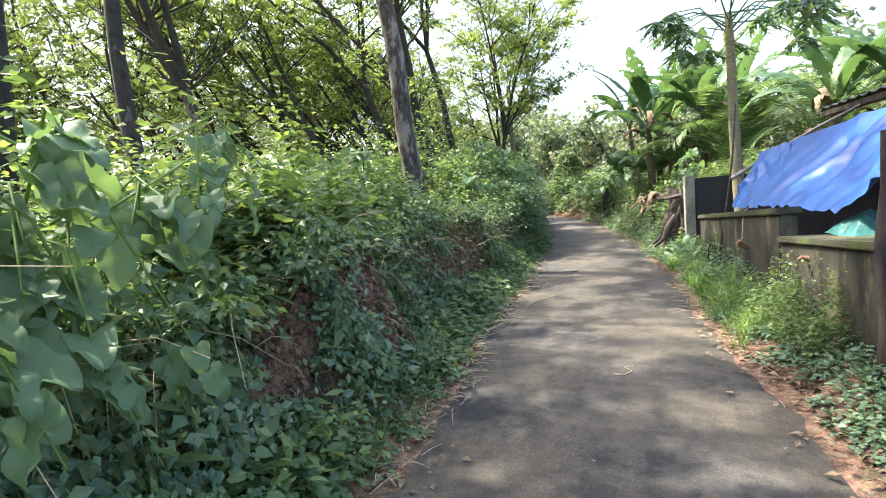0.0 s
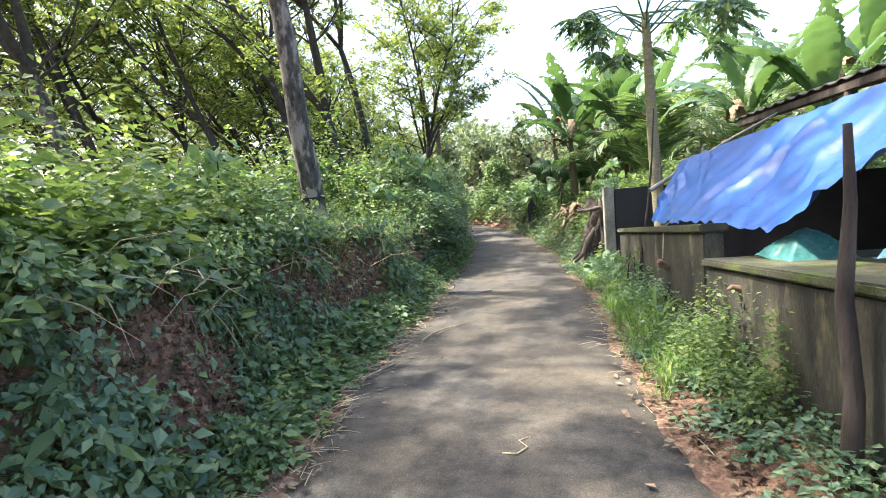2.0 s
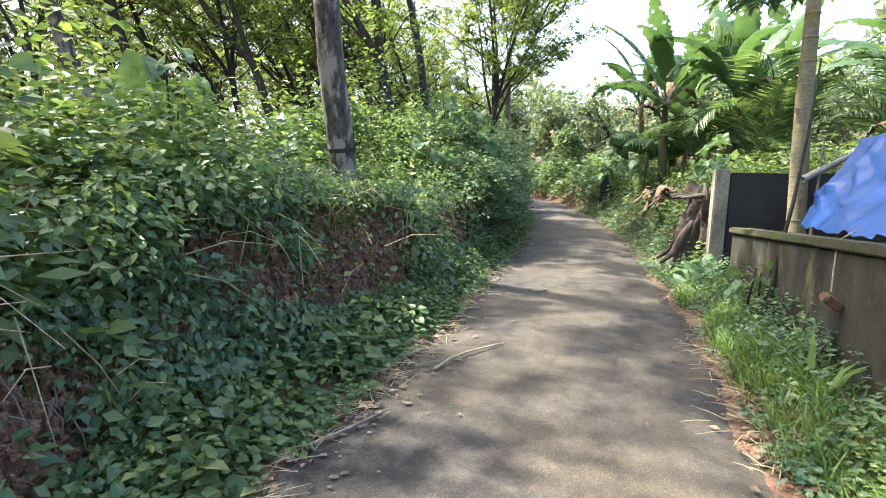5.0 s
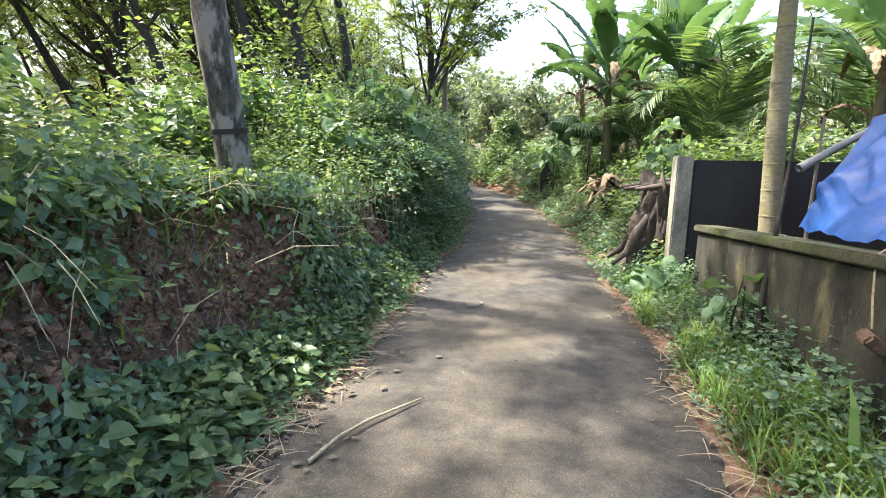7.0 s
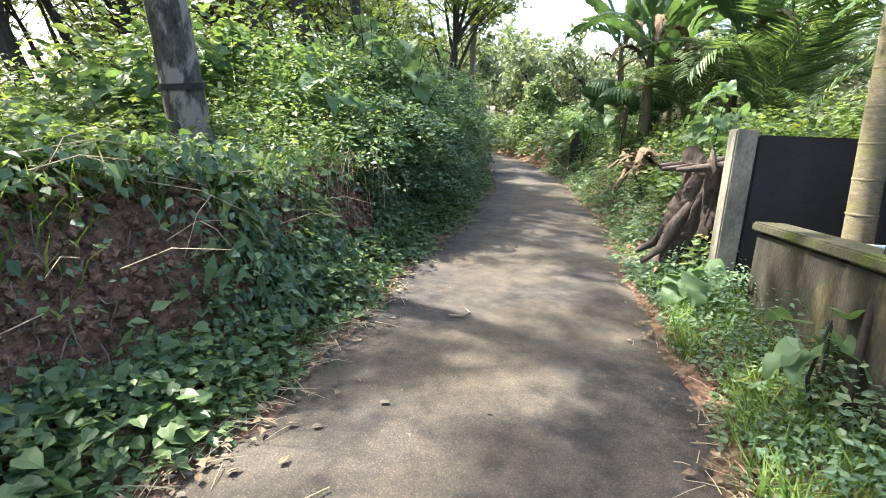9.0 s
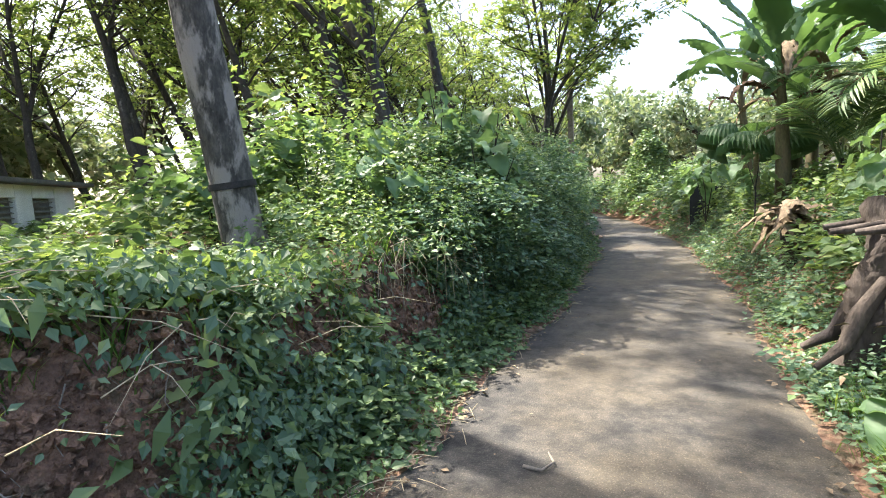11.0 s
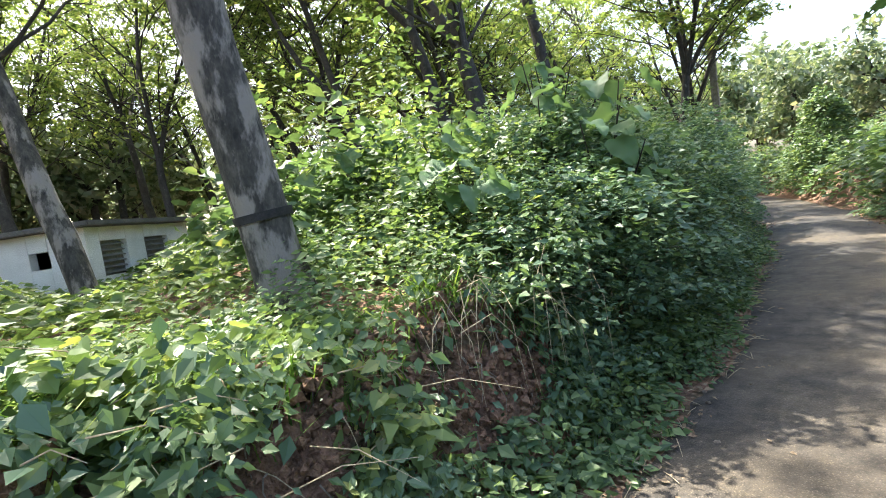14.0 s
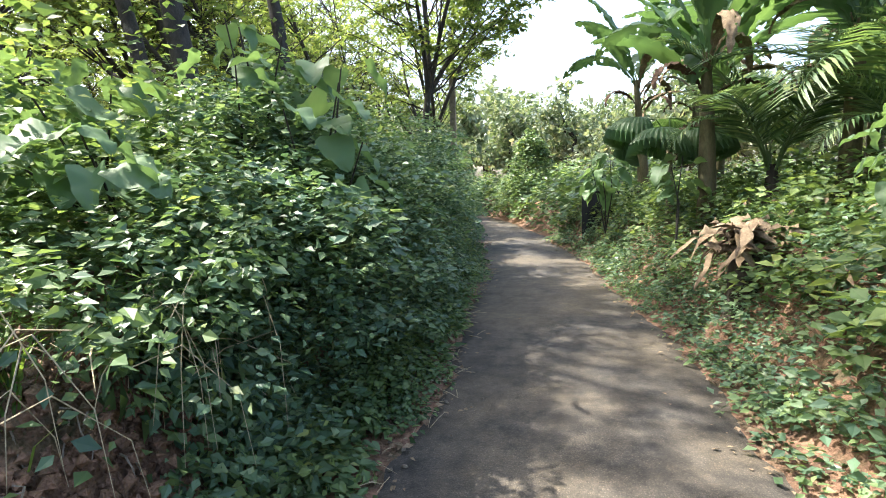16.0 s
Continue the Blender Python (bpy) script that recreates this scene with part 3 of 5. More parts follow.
tall_ = shrub_top(x, y) * (1.5 + 0.7 * step(13, 14.2, y))
clumps("plantation_undergrowth", x, y, z, 0.55, tall_, 46, 0.12, OVATE4, M_LEAF_LIGHT, "bright undergrowth beneath the plantation trees", seed=24)
x, y, z = scatter(420, lambda y: edge_l(y) - 40, lambda y: edge_l(y) - 8, 0, 50, 25, lambda x, y, r: ~((x > -14) & (y > 11) & (y < 16.5)))
clumps("plantation_floor_shrubs", x, y, z, 1.3, 1.1, 44, 0.3, OVATE4, M_LEAF_LIGHT, "distant undergrowth beneath the plantation trees", seed=25)

x, y, z = scatter(170, lambda y: edge_l(y) - 1.7, lambda y: edge_l(y) - 0.45, 9.8, 12.6, 61)
clumps("bank_herbs", x, y, z, 0.16, 0.26, 26, 0.07, OVATE4, M_LEAF_LIGHT, "bright upright herbs on the slumped part of the bank", seed=61, fill=0.1)
x, y, z = scatter(90, lambda y: 0 * y - 4.3, lambda y: 0 * y - 1.9, 13.5, 15.4, 62)
clumps("bank_thicket", x, y, z, 0.34, 1.25, 54, 0.08, OVATE4, M_LEAF_LIGHT, "tall bright thicket behind the leaning tree", "thicket", seed=62, fill=0.08)
x, y, z = scatter(50, lambda y: 0 * y - 6.5, lambda y: 0 * y - 3.4, 13.0, 16.5, 63)
clumps("bank_thicket", x, y, z, 0.5, 1.5, 44, 0.13, HEART, M_LEAF, "broad-leaved thicket among the plantation trees", "thicket", seed=63, fill=0.1)

x, y, z = scatter(60, lambda y: edge_l(y) - 2.6, lambda y: edge_l(y) - 0.6, 9.6, 12.4, 64)
clumps("bank_herbs", x, y, z, 0.18, 0.30, 30, 0.08, HEART, M_LEAF_LIGHT, "broad soft-leaved herbs standing on the slumped bank", seed=64, fill=0.05)
# growth that spills over the lip of the bank
r_ = np.random.default_rng(34)
y = r_.uniform(1.8, 24, 420)
y = y[r_.uniform(0, 1, 420) > 0.85 * bare_earth(y, np.full(420, 0.6))]
x = edge_l(y) - bank_lip(y) - r_.uniform(-0.05, 0.3, len(y))
z = 0.12 + bank_tall(y) - r_.uniform(-0.05, 0.25, len(y))
clumps("lip_creepers", x, y, z, 0.24, 0.26, 44, 0.05 + 0.02 * r_.uniform(0, 1, len(y)), OVATE4, M_LEAF, "creepers spilling over the lip of the bank", "creeper", seed=34, droop=(-1.1, 0.1), up=0.6)
x, y, z = scatter(520, lambda y: edge_l(y) - 0.62, lambda y: edge_l(y) - 0.12, 2.0, 20, 35, lambda x, y, r: wav(x, y, 1.4, 4) > 0.05)
clumps("heart_leaved_weeds", x, y, z, 0.17, 0.28, 20, 0.07, HEART, M_LEAF, "soft heart-leaved weeds at the foot of the bank", seed=35)
x, y, z = scatter(420, lambda y: edge_l(y) - 1.9, lambda y: edge_l(y) - 0.75, 2.0, 10.4, 36, lambda x, y, r: wav(x, y, 1.2, 6) > 0.0)
clumps("heart_leaved_weeds", x, y, z + 0.12, 0.26, 0.6, 22, 0.09, HEART, M_LEAF_LIGHT, "bright heart-leaved climbers on top of the bank", seed=36)

# dry stalks and bare twigs in the growth on the bank
r_ = np.random.default_rng(33)
tw = []
for k in range(380):
    y0 = r_.uniform(3, 22)
    x0 = float(edge_l(y0)) - r_.uniform(0.5, 1.1)
    z0 = float(land(x0 - 0.25, y0)) + r_.uniform(-0.15, 0.25)
    d = unit(np.array([r_.uniform(-0.2, 1.0), r_.normal(), r_.uniform(-0.9, 0.5)]))
    ln = r_.uniform(0.12, 0.62)
    p0 = np.array([x0, y0, z0])
    tw.append(tube([p0, p0 + d * ln * 0.5 + (0, 0, 0.03), p0 + d * ln + (0.02, 0, -0.08 * ln)], [0.0034, 0.0026, 0.001], 4))
for k in range(30):
    y0 = r_.uniform(12.6, 14.2)
    x0 = float(edge_l(y0)) - r_.uniform(0.55, 1.0)
    z0 = float(bank_tall(y0)) + r_.uniform(-0.05, 0.22)
    ln = r_.uniform(0.3, 0.75)
    sx_, sy_ = r_.uniform(0.1, 0.5), r_.normal() * 0.45
    tw.append(tube([(x0, y0, z0), (x0 + sx_ * ln * 0.5, y0 + sy_ * ln * 0.5, z0 + 0.06), (x0 + sx_ * ln, y0 + sy_ * ln, z0 - 0.3 * ln), (x0 + sx_ * ln * 1.1, y0 + sy_ * ln * 1.15, z0 - 0.85 * ln)], [0.0032, 0.003, 0.0024, 0.001], 4))
stuff("dry_twigs", mesh_from("dry_twigs", *joined(tw), M_DRYGRASS), "dry bare twigs and stalks tangled in the bank's growth", "twigs")

# the large bush that leans over the lane
blobs = [(-1.30, 14.0, 0.75, 0.55, 0.7, 0.75), (-1.35, 14.6, 1.0, 0.75, 0.9, 0.85), (-1.75, 15.6, 1.35, 0.85, 1.15, 1.1), (-1.25, 16.2, 0.8, 0.72, 1.2, 1.15), (-2.4, 16.4, 1.8, 1.1, 1.3, 1.1), (-1.55, 18.0, 1.1, 0.9, 1.6, 1.4), (-2.1, 20.5, 1.2, 1.1, 1.8, 1.5), (-2.6, 23.5, 1.0, 1.2, 2.0, 1.3)]
cs = []
for bx, by, bz, ra, rb, rc in blobs:
    d = unit(r_.normal(size=(int(230 * ra * rb), 3)))
    cs.append(np.array([bx, by, bz]) + d * np.array([ra, rb, rc]) * r_.uniform(0.62, 1.08, (len(d), 1)))
cs = np.concatenate(cs)
cs = cs[(cs[:, 2] > land(cs[:, 0], cs[:, 1]) - 0.05) & (cs[:, 0] < edge_l(cs[:, 1]) + 0.05)]
half = r_.uniform(0, 1, len(cs)) < 0.62
clumps("roadside_bush", cs[half, 0], cs[half, 1], cs[half, 2] - 0.08, 0.22, 0.2, 54, 0.068, OVATE4, M_LEAF_DARK, "dense dark green bush leaning over the lane", "bush", seed=31)
cs = cs[~half]
clumps("roadside_bush", cs[:, 0], cs[:, 1], cs[:, 2] - 0.04, 0.24, 0.22, 46, 0.06, OVATE4, M_LEAF, "green climbers spread over the roadside bush", "bush", seed=32)

# right-hand verge and hedge
x, y, z = scatter(430, lambda y: edge_r(y) + 0.10, lambda y: edge_r(y) + 0.62, 4.2, 14, 41)
clumps("verge_weeds", x, y, z, 0.16, 0.03 + (0.14 + 0.16 * step(8.5, 10, y)) * step(0.05, 0.45, x - edge_r(y)), 30, 0.045, OVATE4, M_LEAF_DARK, "low green weeds between the lane and the low wall", seed=41)
x, y, z = scatter(60, lambda y: edge_r(y) + 0.28, lambda y: edge_r(y) + 0.55, 6.9, 8.5, 45)
clumps("tall_weeds", x, y, z, 0.13, 0.56, 70, 0.038, OVATE4, M_LEAF_LIGHT, "tall yellow-green feathery weeds against the tank", seed=45, fill=0.1)
x, y, z = scatter(620, lambda y: edge_r(y) + 0.08, lambda y: edge_r(y) + 1.8, 13.0, 27, 42, lambda x, y, r: wav(x, y, 1.9, 7) > -0.35)
clumps("hedge_plants", x, y, z, 0.28, 0.06 + 0.50 * np.clip(0.6 + wav(x, y, 2.6, 1), 0.1, 1.3) * step(0.1, 0.8, x - edge_r(y)), 36, 0.06, OVATE4, M_LEAF, "mixed leafy plants covering the bank beside the lane", "hedge", seed=42)
x, y, z = scatter(620, lambda y: edge_r(y) + 0.08, lambda y: edge_r(y) + 1.6, 13.0, 27, 56, lambda x, y, r: wav(x, y, 1.9, 7) < 0.35)
clumps("hedge_plants", x, y, z, 0.24, 0.05 + 0.36 * step(0.1, 0.8, x - edge_r(y)), 34, 0.075, OVATE4, M_LEAF_DARK, "dark creepers covering the bank beside the lane", "hedge", seed=56)
x, y, z = scatter(300, lambda y: edge_r(y) + 0.06, lambda y: edge_r(y) + 0.75, 12.8, 24, 58)
clumps("verge_weeds", x, y, z, 0.17, 0.05 + 0.2 * step(0.1, 0.5, x - edge_r(y)), 36, 0.045, OVATE4, M_LEAF_DARK, "small dark weeds at the foot of the hedge bank", seed=58)
x, y, z = scatter(420, lambda y: edge_r(y) + 0.5, lambda y: edge_r(y) + 2.6, 13.0, 27, 46)
clumps("hedge_plants", x, y, z + 0.15, 0.3, 0.75, 34, 0.11, OVATE4, M_LEAF_LIGHT, "taller pale-leaved plants on top of the hedge bank", "hedge", seed=46, fill=0.2)
x, y, z = scatter(520, lambda y: edge_r(y) + 1.6, lambda y: edge_r(y) + 12, 13.6, 30, 47)
clumps("garden_thicket", x, y, z, 0.6, 1.5, 46, 0.17, OVATE4, M_LEAF, "dense green thicket among the banana plants", "thicket", seed=47, fill=0.1)
x, y, z = scatter(300, lambda y: 0 * y + 7.2, lambda y: 0 * y + 15, 2, 14, 48)
clumps("garden_thicket", x, y, z, 0.8, 3.4, 64, 0.17, OVATE4, M_LEAF_BIG, "tall green thicket behind the shed", "thicket", seed=48, fill=0.1)
x, y, z = scatter(360, lambda y: edge_r(y) + 0.2, lambda y: edge_r(y) + 3.5, 26, 50, 43)
clumps("far_hedge", x, y, z, 0.8, 1.5, 34, 0.24, OVATE4, M_LEAF, "distant hedge of shrubs beside the lane", "hedge", seed=43)
x, y, z = scatter(360, lambda y: edge_l(y) - 3.0, lambda y: edge_l(y) - 0.4, 24, 50, 44)
clumps("far_hedge", x, y, z, 0.9, 1.9, 34, 0.24, OVATE4, M_LEAF_DARK, "distant dark shrubs beside the lane's bend", "hedge", seed=44)
cone_t = r_.uniform(0, 1, 150)
cone_a = r_.uniform(0, 6.28, 150)
cone_r = 1.5 * (1 - cone_t) ** 0.7
clumps("climber_mound", -0.75 + cone_r * np.cos(cone_a), 35 + cone_r * np.sin(cone_a), 0.2 + 3.4 * cone_t, 0.45, 0.5, 50, 0.16, OVATE4, M_LEAF, "pointed mound of climbers over a dead tree", "bush", seed=49)

# grass along the right verge
def grass(name, x, y, per, length, seed, label, material=M_GRASS):
    r = np.random.default_rng(seed)
    k = np.repeat(np.arange(len(x)), per)
    bx, by = x[k] + r.normal(size=len(k)) * 0.04, y[k] + r.normal(size=len(k)) * 0.04
    a = r.uniform(0, 6.28, len(k))
    along = np.stack([0.55 * np.cos(a), 0.55 * np.sin(a), r.uniform(0.5, 1.2, len(k))], -1)
    nrm = np.stack([-np.cos(a), -np.sin(a), np.full(len(k), 0.5)], -1)
    return stuff(name, leaves(name, np.stack([bx, by, land(bx, by) - 0.01], -1), along, nrm, r.uniform(0.5, 1.3, len(k)) * length, BLADE, material), label, "grass")


x, y, z = scatter(330, lambda y: edge_r(y) + 0.05, lambda y: edge_r(y) + 0.6, 7.5, 13.2, 51)
grass("verge_grass", x, y, 16, 0.22, 51, "bright tufts of grass along the lane's edge")
x, y, z = scatter(240, lambda y: edge_l(y) - 0.5, lambda y: edge_l(y) + 0.0, 2, 24, 52)
grass("verge_grass", x, y, 9, 0.16, 52, "short grass at the foot of the bank")
x, y, z = scatter(160, lambda y: edge_l(y) - 1.1, lambda y: edge_l(y) - 0.75, 4, 14, 53)
grass("bank_grass", x, y, 12, 0.32, 53, "long grass hanging from the lip of the bank")

REED = (np.array([(-0.022, 0, 0), (0.022, 0, 0), (-0.05, 0.35, 0.10), (0.05, 0.35, 0.10), (-0.035, 0.7, 0.04), (0.035, 0.7, 0.04), (0, 1, -0.22)]), np.array([(0, 1, 3), (0, 3, 2), (2, 3, 5), (2, 5, 4), (4, 5, 6)]))


def reed_tuft(x, y, n, length, seed):
    """A tuft of broad arching blades, each a part."""
    r = np.random.default_rng(seed)
    ob = thing("reed_tuft", x, y, float(land(x, y)), "tuft of tall arching grass blades below the low wall", "grass", "tall grass tufts")
    for k in range(n):
        a = r.uniform(0, 6.28)
        along = np.array([[0.5 * math.cos(a), 0.5 * math.sin(a), r.uniform(0.6, 1.5)]])
        part("blade", leaves("blade", np.array([[0.02 * math.cos(a), 0.02 * math.sin(a), -0.01]]), along, np.array([[-math.cos(a), -math.sin(a), 0.5]]), np.array([length * r.uniform(0.4, 0.8)]), REED, M_GRASS), ob)


for k, (rx_, ry_, rl_) in enumerate(((2.12, 9.35, 0.55), (2.22, 9.8, 0.45), (2.0, 9.9, 0.4), (2.15, 10.4, 0.4), (2.08, 11.1, 0.35), (1.98, 10.7, 0.32), (2.1, 9.1, 0.5))):
    reed_tuft(rx_, ry_, 8, rl_, 400 + k)

# leaf litter and stones on both edges of the lane
r_ = np.random.default_rng(55)
n = 3300
y = r_.uniform(2, 26, n)
side = r_.uniform(0, 1, n)
off = np.abs(r_.normal(size=n)) * 0.14
x = np.where(side < 0.5, edge_l(y) + off - 0.08, edge_r(y) - off + 0.10)
x = np.where(side > 0.975, edge_l(y) + 2.2 * r_.uniform(0, 1, n), x)
base = np.stack([x, y, np.maximum(land(x, y), 0.012) + 0.012 + 0.018 * r_.uniform(0, 1, n)], -1)
a = r_.uniform(0, 6.28, n)
stuff("leaf_litter", leaves("leaf_litter", base, np.stack([np.cos(a), np.sin(a), r_.normal(size=n) * 0.15], -1), r_.normal(size=(n, 3)) * 0.3 + (0, 0, 1), r_.uniform(0.02, 0.075, n) * np.where(side > 0.975, 0.6, 1.0), OVATE4, M_DRY), "dry brown fallen leaves along the lane's edges", "leaf litter")
st = []
for k in range(150):
    yy = r_.uniform(2.5, 16) if k % 3 else r_.normal() * 0.8 + 8.9
    xx = float(edge_l(yy)) + abs(r_.normal()) * 0.16 - 0.05 if k % 4 else float(edge_r(yy)) - abs(r_.normal()) * 0.1 + 0.1
    sz = r_.uniform(0.006, 0.02)
    v, f = tube([(xx - sz, yy, 0.012 + sz * 0.3), (xx - sz * 0.5, yy, 0.012 + sz * 0.4), (xx + sz * 0.5, yy + sz * 0.2, 0.012 + sz * 0.35), (xx + sz, yy, 0.012 + sz * 0.2)], [sz * 0.25, sz * 0.75, sz * 0.7, sz * 0.2], 6, 0.15)
    st.append((v, f))
stuff("loose_stones", mesh_from("loose_stones", *joined(st), M_STONE), "small pale stones loose along the lane's edge", "stones")


r_ = np.random.default_rng(59)
n = 1500
y = r_.uniform(3.5, 13.5, n)
x = edge_r(y) + 0.10 + np.abs(r_.normal(size=n)) * 0.16 - 0.06
a = r_.uniform(0, 6.28, n)
stuff("leaf_litter", leaves("leaf_litter", np.stack([x, y, np.maximum(land(x, y), 0.012) + 0.01 + 0.02 * r_.uniform(0, 1, n)], -1), np.stack([np.cos(a), np.sin(a), r_.normal(size=n) * 0.2], -1), r_.normal(size=(n, 3)) * 0.35 + (0, 0, 1), r_.uniform(0.025, 0.08, n), OVATE4, M_HUSK), "reddish brown fallen leaves below the low wall", "leaf litter")
r_ = np.random.default_rng(57)
n = 420
y = r_.uniform(13.2, 22, n)
x = edge_r(y) + r_.uniform(0.2, 1.5, n)
a = r_.uniform(0, 6.28, n)
stuff("dry_leaves", leaves("dry_leaves", np.stack([x, y, land(x, y) + r_.uniform(0.05, 0.45, n)], -1), np.stack([np.cos(a), np.sin(a), r_.uniform(-1.0, 0.1, n)], -1), r_.normal(size=(n, 3)) * 0.5 + (0, 0, 1), r_.uniform(0.05, 0.16, n), LANCE, M_DRY), "dry brown leaves caught in the hedge plants", "leaf litter")
straw = []
for k in range(950):
    yy = r_.uniform(2.5, 22) if k % 2 else r_.normal() * 1.3 + 9.2
    xx = float(edge_l(yy)) + r_.normal() * 0.10 if k % 6 else float(edge_r(yy)) + r_.normal() * 0.09
    a, ln = r_.uniform(0, 6.28), r_.uniform(0.03, 0.11)
    p0, d = np.array([xx, yy, max(0.02, float(land(xx, yy))) + 0.012]), np.array([math.cos(a), math.sin(a), 0.08 * r_.normal()])
    straw.append(tube([p0, p0 + d * ln + (0, 0, 0.006), p0 + d * ln * 2], [0.0028, 0.0024, 0.0012], 4))
stuff("straw", mesh_from("straw", *joined(straw), M_DRYGRASS), "dry straw and stalks scattered along the lane's edges", "straw")
flat = []
for k in range(60):
    yy = r_.normal() * 0.75 + 8.8
    xx = float(edge_l(yy)) + abs(r_.normal()) * 0.2
    sz = r_.uniform(0.008, 0.024)
    zz = 0.022 + 0.02 * math.sin(math.pi * min(1, (xx - float(edge_l(yy))) / 2.28))
    v, f = tube([(xx - sz, yy, zz), (xx - sz * 0.6, yy, zz + 0.002), (xx + sz * 0.5, yy + sz * 0.3, zz + 0.003), (xx + sz, yy, zz)], [sz * 0.3, sz * 0.8, sz * 0.75, sz * 0.2], 7, 0.2)
    v[:, 2] = zz + (v[:, 2] - zz) * 0.08
    flat.append((v, f))
stuff("bedded_stones", mesh_from("bedded_stones", *joined(flat), M_STONE), "flat pale stones showing in the broken road edge", "stones")


def stick(name, pts, r0, label, category="stick", material=M_STICK):
    ob = new(name, mesh_from(name, *tube(pts, np.linspace(r0, r0 * 0.4, len(pts)), 7, 0.06), material, True))
    return tagged(ob, label, category)


stick("fallen_stick", [(-0.24, 9.12, 0.03), (-0.17, 9.32, 0.05), (-0.08, 9.5, 0.05), (0.03, 9.66, 0.045), (0.14, 9.82, 0.04)], 0.012, "pale forked dry stick lying on the lane", "stick", M_DRYGRASS)
stick("fallen_stick", [(0.16, 11.80, 0.03), (0.27, 11.76, 0.05), (0.31, 11.86, 0.05), (0.25, 11.98, 0.035)], 0.011, "pale curled dry stick lying on the lane")
stick("fallen_stick", [(-0.80, 12.25, 0.04), (-0.70, 12.40, 0.05), (-0.62, 12.56, 0.05)], 0.014, "brown dry stick at the lane's edge")
stick("fallen_stick", [(-0.52, 8.0, 0.03), (-0.40, 8.2, 0.045), (-0.30, 8.45, 0.04)], 0.012, "brown dry stick at the lane's edge")
stick("string", [(0.70, 6.80, 0.03), (0.78, 6.78, 0.035), (0.84, 6.86, 0.035), (0.79, 6.94, 0.035), (0.86, 7.00, 0.03)], 0.006, "loop of pale string lying on the lane", "string", M_DRYGRASS)


# ---- distant trees ----
def broad_tree(seed, height, spread):
    r = np.random.default_rng(seed)
    pts, d = limb_path((0, 0, -0.3), (0, 0, 1), height * 0.5, 6, 0.05, seed)
    limbs, tips = [tube(pts, np.linspace(height * 0.03, height * 0.018, 7), 8)], []
    for b in range(9):
        a = r.uniform(0, 6.28)
        sp, _ = limb_path(pts[int(r.integers(2, 7))], (math.cos(a), math.sin(a), r.uniform(0.2, 1.4)), spread * r.uniform(0.6, 1.1), 5, 0.12, seed * 9 + b)
        limbs.append(tube(sp, np.linspace(height * 0.013, 0.02, 6), 5))
        tips += list(sp[2:])
    tips = np.array(tips)
    c = tips[r.integers(0, len(tips), 330)] + r.normal(size=(330, 3)) * (spread * 0.17, spread * 0.17, spread * 0.14)
    base = np.repeat(c, 9, 0) + r.normal(size=(330 * 9, 3)) * 0.22
    nrm = r.normal(size=(len(base), 3)) * 0.6 + (0, 0, 0.8)
    return mesh_from("trunk", *joined(limbs), M_LIMB, True), leaves("crown", base, r.normal(size=(len(base), 3)), nrm, r.uniform(0.28, 0.60, len(base)), OVATE4, M_FAR_HAZED)


bt = [broad_tree(51, 9, 4.2), broad_tree(52, 10, 4.8), broad_tree(53, 7.5, 3.8)]
far_spots = [(-6.5, 44, 1), (-3.0, 52, 1.05), (-10, 52, 1.25), (1.5, 48, 0.9), (5, 46, 0.8), (-1, 58, 1.15), (-6.5, 62, 1.4), (4.5, 58, 1.0), (9, 50, 0.95), (13, 56, 1.1), (-13, 66, 1.4), (0, 72, 1.2), (8, 70, 1.2), (16, 68, 1.2), (10, 38, 0.8), (14, 42, 0.9), (20, 50, 1), (19, 36, 0.9), (13, 30, 0.85), (20, 25, 0.9), (15, 20, 0.8), (22, 14, 0.9), (18, 6, 0.9), (-22, 58, 1.3), (-30, 55, 1.3), (-16, 52, 1.2), (-36, 44, 1.3), (-37, 34, 1.3), (-37, 25, 1.2), (-36, 16, 1.3), (-38, 7, 1.2), (-35, -3, 1.2), (7.5, 31, 0.7), (5.5, 36, 0.75), (-24, 13, 0.9), (-21, 16.5, 0.85), (-26, 20, 0.95)]
for n, (sx, sy, sc) in enumerate(far_spots):
    tr = thing("broadleaf_tree", sx, sy, float(land(sx, sy)), "distant broad-leaved tree, its crown colour paled for haze", "tree", "distant trees", n * 67)
    tr.scale = (sc, sc, sc)
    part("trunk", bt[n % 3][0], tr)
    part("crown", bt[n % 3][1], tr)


# ---- walls and shed on the right ----
def box_mesh(name, pts, material, bevel=0.012):
    """A solid over four plan corners: (x, y, z_bottom, z_top)."""
    bm = bmesh.new()
    lo = [bm.verts.new((x, y, a)) for x, y, a, b in pts]
    hi = [bm.verts.new((x, y, b)) for x, y, a, b in pts]
    bm.faces.new(lo[::-1])
    bm.faces.new(hi)
    for k in range(len(pts)):
        m = (k + 1) % len(pts)
        bm.faces.new((lo[k], lo[m], hi[m], hi[k]))
    bmesh.ops.recalc_face_normals(bm, faces=bm.faces)
    if bevel:
        bmesh.ops.bevel(bm, geom=bm.edges[:], offset=bevel, segments=2, affect="EDGES")
    return bm_mesh(name, bm, material)


